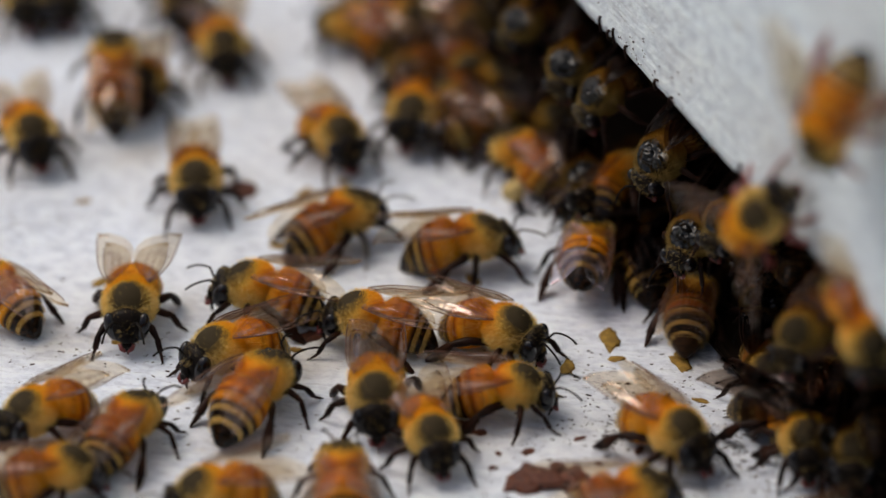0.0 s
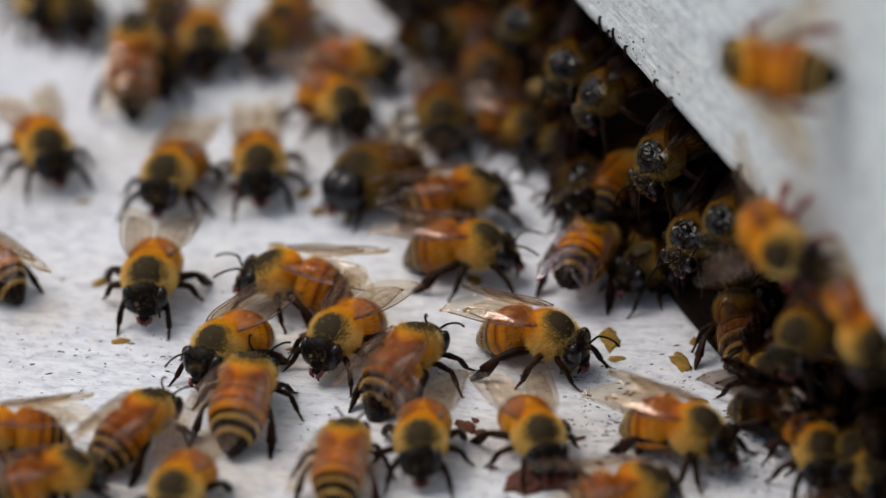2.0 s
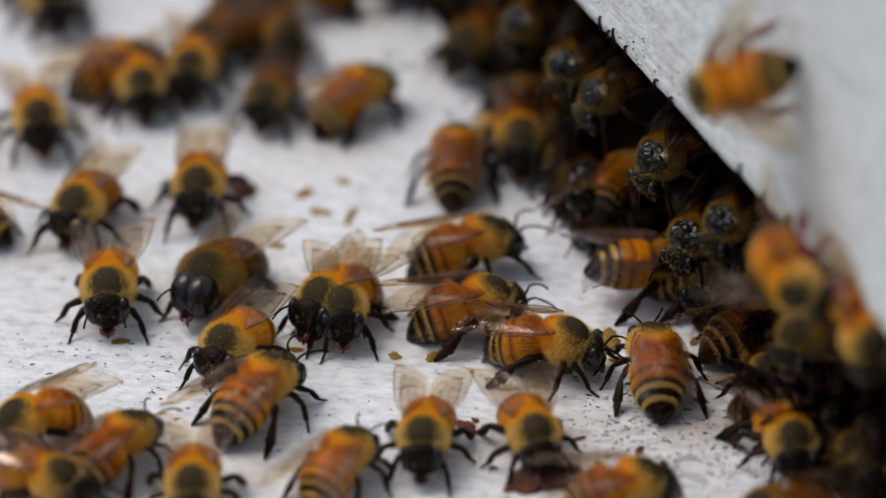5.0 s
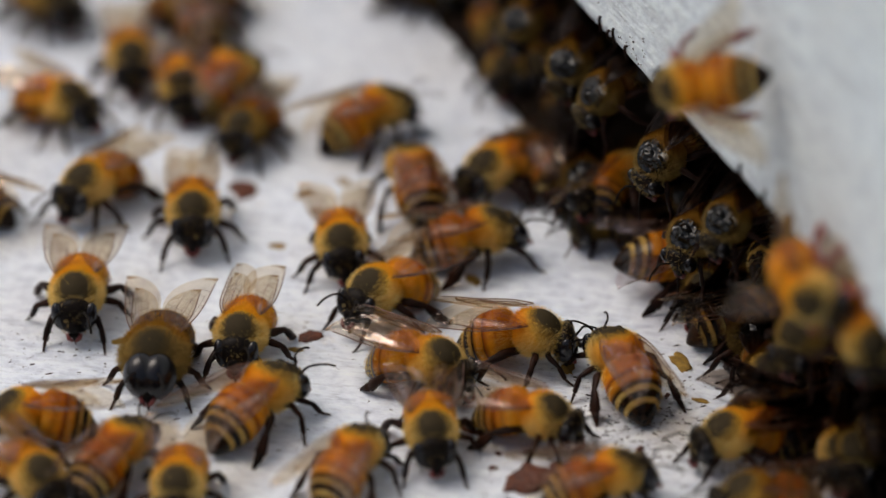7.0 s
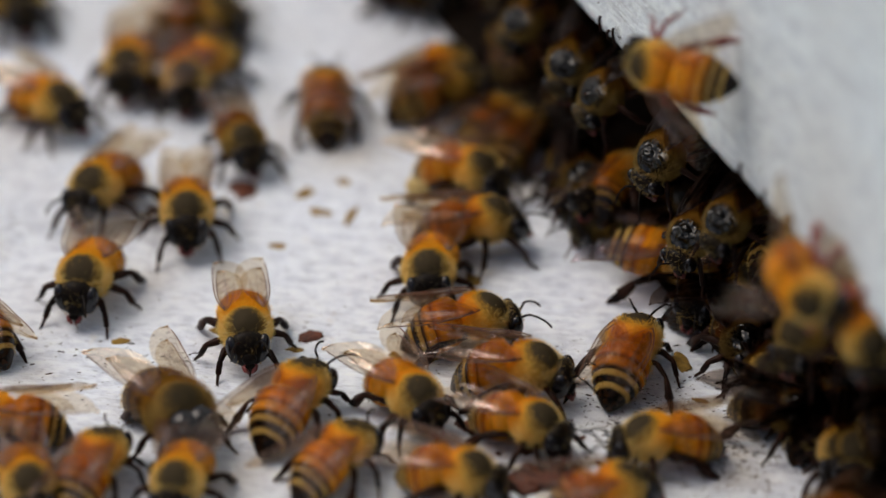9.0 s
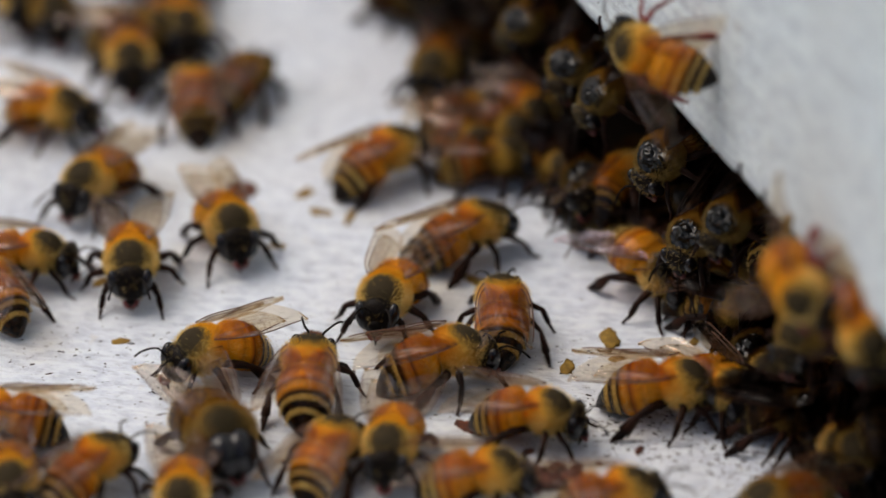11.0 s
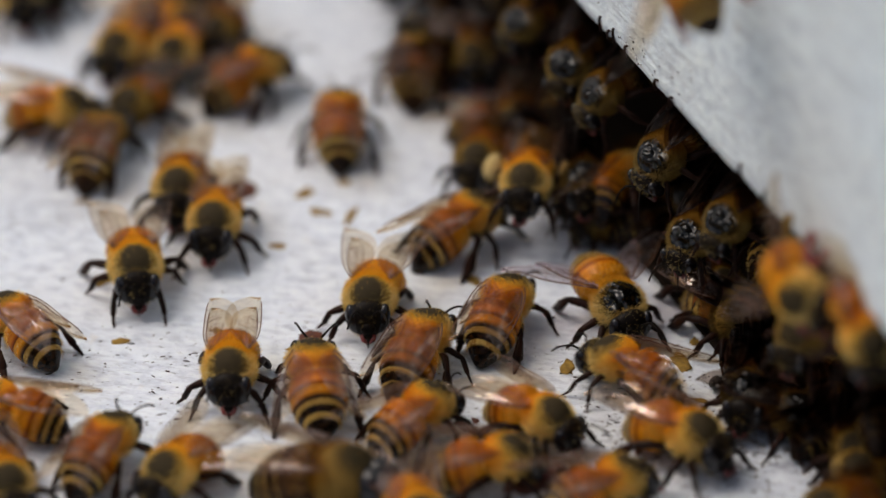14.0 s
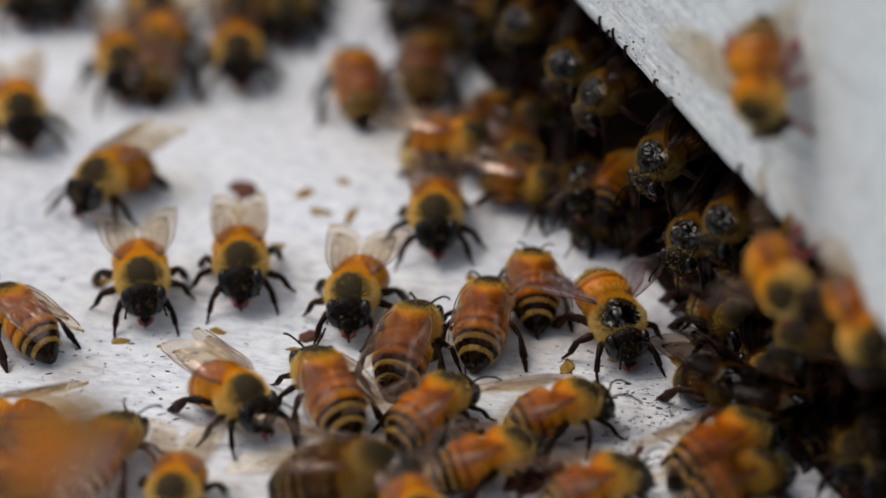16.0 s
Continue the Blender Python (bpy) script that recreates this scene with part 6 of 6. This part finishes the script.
    crawl(BEES["C8"], on_board((0, 4.7, 21.2, 0, 25, 0), (0.5, 4.8, 24.0, 0, -30, 0), (1, 5.0, 26.5, 0, -72, 0), (2, 7.3, 19.9, 0, -53, 0), (4, 9.6, 21.0, 0, -98, 0), (6.5, 5.7, 9.9, 0, -40, 0), (6.67, 7.0, 10.8, 0, 30, 0), (6.83, 8.4, 11.8, 0, 83, 0), (7, 9.7, 12.4, 0, 131, 0), (7.33, 9.5, 14.5, 0, 197, 0), (7.67, 9.4, 16.4, 0, 253, 0), (8, 9.4, 18.6, 0, 297, 0), (8.5, 7.4, 19.7, 0, 352, 0), (9, 5.6, 20.8, 0, 411, 0), (10.25, 6.1, 19.7, 0, 345, 0), (11.5, 6.7, 18.6, 0, 286, 0), (13.5, 2.5, 11.5, 0, 302, 0), (14, 4.0, 13.5, 0, 255, 0), (14.5, 5.6, 15.7, 0, 198, 0), (15, 7.0, 17.8, 0, 129, 0), (15.33, 7.2, 16.5, 0, 190, 0), (15.67, 7.2, 15.1, 0, 246, 0), (16, 7.5, 13.9, 0, 287, 0)))
    crawl(BEES["C9"], on_board((0, 8.4, 41.6, 0, -51, 0), (4, 11.9, 44.8, 0, -102, 0), (9, 11.5, 44.2, 0, -99, 0), (10.25, 8.6, 41.7, 0, -67, 0), (11.5, 5.4, 39.6, 0, -25, 0), (16, 9.0, 42.1, 0, -70, 0)))
    crawl(BEES["C10"], on_board((0, 10.7, 21.6, 0, -59, 0), (3, 13.3, 15.0, 0, -114, 0), (9, 13.8, 12.6, 0, -114, 0), (11.5, 11.0, 11.4, 0, -69, 0), (16, 8.8, 22.2, 0, -74, 0)))
    crawl(BEES["C11"], on_board((0, -7.3, 50.4, 0, -53, 0), (3, -0.8, 51.9, 0, -42, 0), (9, -4.1, 51.1, 0, -30, 0), (11.5, -4.7, 47.6, 0, -53, 0), (12.25, -2.6, 45.7, 0, -94, 0), (13, -0.3, 44.2, 0, -137, 0), (16, -1.6, 46.4, 0, -143, 0)))
    crawl(BEES["C12"], on_board((0, 19.9, -6.2, 0, 102, 0), (1, 20.8, -6.8, 0, 151, 0), (2, 21.7, -7.1, 0, 214, 0), (3, 22.6, -7.7, 0, 260, 0), (4.17, 24.4, -9.2, 0, 304, 0), (5.33, 26.0, -10.6, 0, 365, 0), (6.5, 27.7, -11.9, 0, 423, 0), (9, 27.3, -13.9, 0, 368, 0), (11.5, 27.2, -15.8, 0, 309, 0), (16, 27.1, -16.9, 0, 294, 0)))
    crawl(BEES["C13"], on_board((0, 23.0, -3.2, 0, 53, 0), (4, 24.6, -5.2, 0, 69, 0), (4.83, 26.1, -5.8, 0, 6, 0), (5.67, 27.9, -6.2, 0, -61, 0), (6.5, 29.4, -6.7, 0, -109, 0), (9, 29.7, -8.2, 0, -111, 0), (9.83, 26.3, -3.9, 0, -68, 0), (10.67, 22.7, 0.5, 0, -12, 0), (11.5, 19.2, 5.1, 0, 51, 0), (16, 19.8, 3.9, 0, 51, 0)))
    crawl(BEES["C14"], on_board((0, 25.7, -8.8, 0, 59, 0), (1.5, 27.4, -9.3, 0, -18, 0), (3, 29.3, -9.8, 0, -83, 0), (6.5, 29.0, -18.9, 0, -73, 0), (9, 28.3, -20.8, 0, -79, 0), (12.5, 31.4, -23.6, 0, -132, 0), (16, 31.9, -22.6, 0, -129, 0)))
    crawl(BEES["C15"], on_board((0, 19.9, -3.0, 0, 72, 0), (0.83, 20.8, -4.0, 0, 19, 0), (1.67, 21.7, -4.7, 0, -45, 0), (2.5, 22.5, -5.7, 0, -90, 0), (4, 26.7, -8.7, 0, -112, 0), (9, 26.2, -11.9, 0, -121, 0), (12.5, 26.1, -10.9, 0, -63, 0), (16, 26.6, -11.9, 0, -63, 0)))
    crawl(BEES["B7"], on_board((0, -29.8, 48.4, 0, -82, 0), (2, -31.2, 45.6, 0, -80, 0), (3.5, -24.1, 48.4, 0, -83, 0), (4, -22.3, 45.6, 0, -89, 0), (7, -26.4, 49.0, 0, -114, 0), (9, -27.0, 49.7, 0, -80, 0), (12.5, -33.0, 51.1, 0, -80, 0), (14, -28.3, 49.0, 0, -93, 0), (15, -27.7, 40.7, 0, -93, 0), (16, -23.0, 46.9, 0, -89, 0)))
    crawl(BEES["B8"], on_board((0, -44.5, 50.4, 0, -67, 0), (2.5, -42.2, 47.0, 0, -69, 0), (4, -45.0, 51.8, 0, -71, 0), (7, -45.2, 48.4, 0, -53, 0), (9, -49.1, 48.3, 0, -66, 0), (13, -39.4, 44.2, 0, -78, 0), (14, -45.5, 53.9, 0, -75, 0), (16, -44.3, 51.8, 0, -71, 0)))
    crawl(BEES["B9"], on_board((0, -9.2, 41.0, 0, 147, 0), (0.5, -10.7, 51.5, 0, 205, 0), (1, -12.3, 61.9, 0, 252, 0), (2, -17.5, 44.2, 0, 259, 0), (2.5, -19.9, 35.5, 0, 271, 0), (3, -18.4, 41.4, 0, 253, 0), (3.5, -14.4, 42.6, 0, 205, 0), (4, -10.5, 43.7, 0, 147, 0), (5.25, -17.1, 53.6, 0, 211, 0), (6.5, -23.6, 63.4, 0, 261, 0), (9, -30.3, 63.4, 0, 262, 0), (12, -29.7, 45.5, 0, 265, 0), (12.5, -38.4, 36.1, 0, 321, 0), (13, -47.1, 26.8, 0, 400, 0), (13.5, -39.9, 36.3, 0, 324, 0), (14, -32.9, 45.6, 0, 270, 0), (15, -32.2, 33.7, 0, 277, 0), (16, -17.0, 49.0, 0, 264, 0)))
    crawl(BEES["B10"], on_board((0, -5.3, 43.6, 0, -37, 0), (2, -10.2, 33.7, 0, -10, 0), (2.5, -10.6, 26.1, 0, -30, 0), (3, -13.4, 18.7, 0, -41, 0), (3.5, -15.9, 36.8, 0, -51, 0), (4, -35.0, 30.4, 0, -70, 0), (6.5, -28.8, 29.1, 0, -79, 0), (9, -28.0, 31.0, 0, -86, 0), (11.5, -33.1, 44.8, 0, -79, 0), (13, -41.6, 29.1, 0, -58, 0), (13.5, -30.7, 36.8, 0, -101, 0), (14.5, -29.0, 36.3, 0, -90, 0), (15.5, -28.2, 38.8, 0, -70, 0), (16, -31.4, 38.8, 0, -102, 0)))
    walk(BEES["WA"], posed((0, 33.0, -48.7, 44.5, -78, 79, 150), (0.5, 34.6, -51.1, 46.7, -87, 18, 108), (1, 32.4, -46.8, 44.9, -82, 18, 127), (1.5, 31.3, -45.8, 45.0, -79, 11, 133), (2, 29.0, -40.8, 43.7, -78, 10, 136), (3, 29.3, -42.0, 44.4, -79, 20, 137), (3.5, 29.0, -40.8, 43.7, -78, 10, 136), (4, 27.9, -38.5, 42.4, -79, 15, 137), (6.5, 25.3, -33.1, 37.1, -74, 51, 151), (7, 24.1, -31.5, 37.2, -77, 23, 147), (7.5, 22.5, -27.6, 34.0, -76, 18, 147), (8.5, 21.6, -24.1, 34.9, -77, 15, 142), (9, 22.0, -25.2, 35.0, -78, 0, 142), (11.5, 20.4, -19.3, 33.7, -77, -15, 138), (12.5, 20.3, -18.7, 35.4, -56, -31, 102), (13.5, 22.1, -22.4, 41.6, -64, -19, 105), (14.5, 23.4, -35.4, 46.6, -13, -13, 84), (15.5, 24.8, -33.1, 43.1, 109, 67, 16), (16, 28.3, -36.1, 39.9, 59, 56, -68)))
    walk(BEES["WB"], posed((0, 28.8, -38.2, 27.9, 90, -51, -49), (1, 30.6, -41.0, 28.2, 84, -20, -57), (2, 30.5, -40.7, 26.7, 76, 1, -57), (3, 31.4, -45.4, 28.4, 77, 1, -49), (4, 30.7, -42.9, 25.4, 75, 17, -50), (7, 32.6, -45.5, 25.3, 74, 10, -58), (9, 32.3, -45.5, 25.4, 74, 12, -55), (12.5, 32.2, -43.0, 23.6, 73, 8, -65), (14.5, 32.4, -43.4, 23.6, 75, 5, -65), (15.5, 28.4, -44.0, 26.1, 87, 58, -0), (16, 31.2, -41.2, 23.0, 73, 9, -62)))
    walk(BEES["F1"], on_board((0, -76.5, 39.2, 32, 26, -12), (6, -76.5, 39.2, 32, 26, -12), (13, -31.0, 66.0, 27, -66, -12), (13.4, -9.3, 14.2, 22, -123, -12), (13.5, -19.7, -5.1, 19, -123, -12), (13.6, -29.6, -27.6, 18, -123, -12), (13.8, -54.3, -46.8, 18, -143, -12), (14, -49.1, -89.4, 16, -89, -12), (14.55, -16.8, -89.9, 14, 66, -12), (14.7, -18.3, -42.9, 12, 66, -12), (14.8, -11.3, -31.8, 13, 66, -12), (15, -5.0, -16.4, 10, 167, -12), (15.1, -13.7, -10.7, 10, 167, -12), (15.4, -53.9, -14.7, 24, 155, -12), (16, -63.9, 1.9, 31, 155, -12)))
    walk(BEES["F2"], on_board((0, 6.6, -142.3, 48, 98, -12), (14, 3.5, -142.3, 48, 65, -12), (14.5, 7.3, -122.2, 43, 47, -12), (14.7, 13.1, -92.6, 39, 25, -12), (15, 18.3, -86.2, 37, 25, -12), (15.1, 25.8, -82.2, 37, 36, -12), (15.4, 48.5, -86.0, 39, 65, -12), (15.5, 37.1, -127.2, 43, 133, -12), (15.7, -12.2, -136.4, 43, 167, -12), (15.85, -37.6, -117.1, 44, 83, -12), (16, -25.4, -100.7, 44, 66, -12)))
    walk(BEES["F3"], on_board((0, -45.5, -115.7, 38, -36, -12), (5.9, -42.0, -115.7, 38, -36, -12), (6.2, -38.0, -94.4, 39, 0, -12), (6.3, -17.7, -91.8, 39, 13, -12), (6.4, 0.6, -115.7, 38, -25, -12), (9, -33.4, -125.7, 38, 98, -12), (11.3, -25.4, -118.3, 38, 90, -12), (11.5, -24.1, -93.3, 36, 86, -12), (11.8, -26.0, -67.5, 35, 94, -12), (12, -49.6, -49.1, 36, 155, -12), (16, -58.8, -49.1, 36, 155, -12)))


motions()
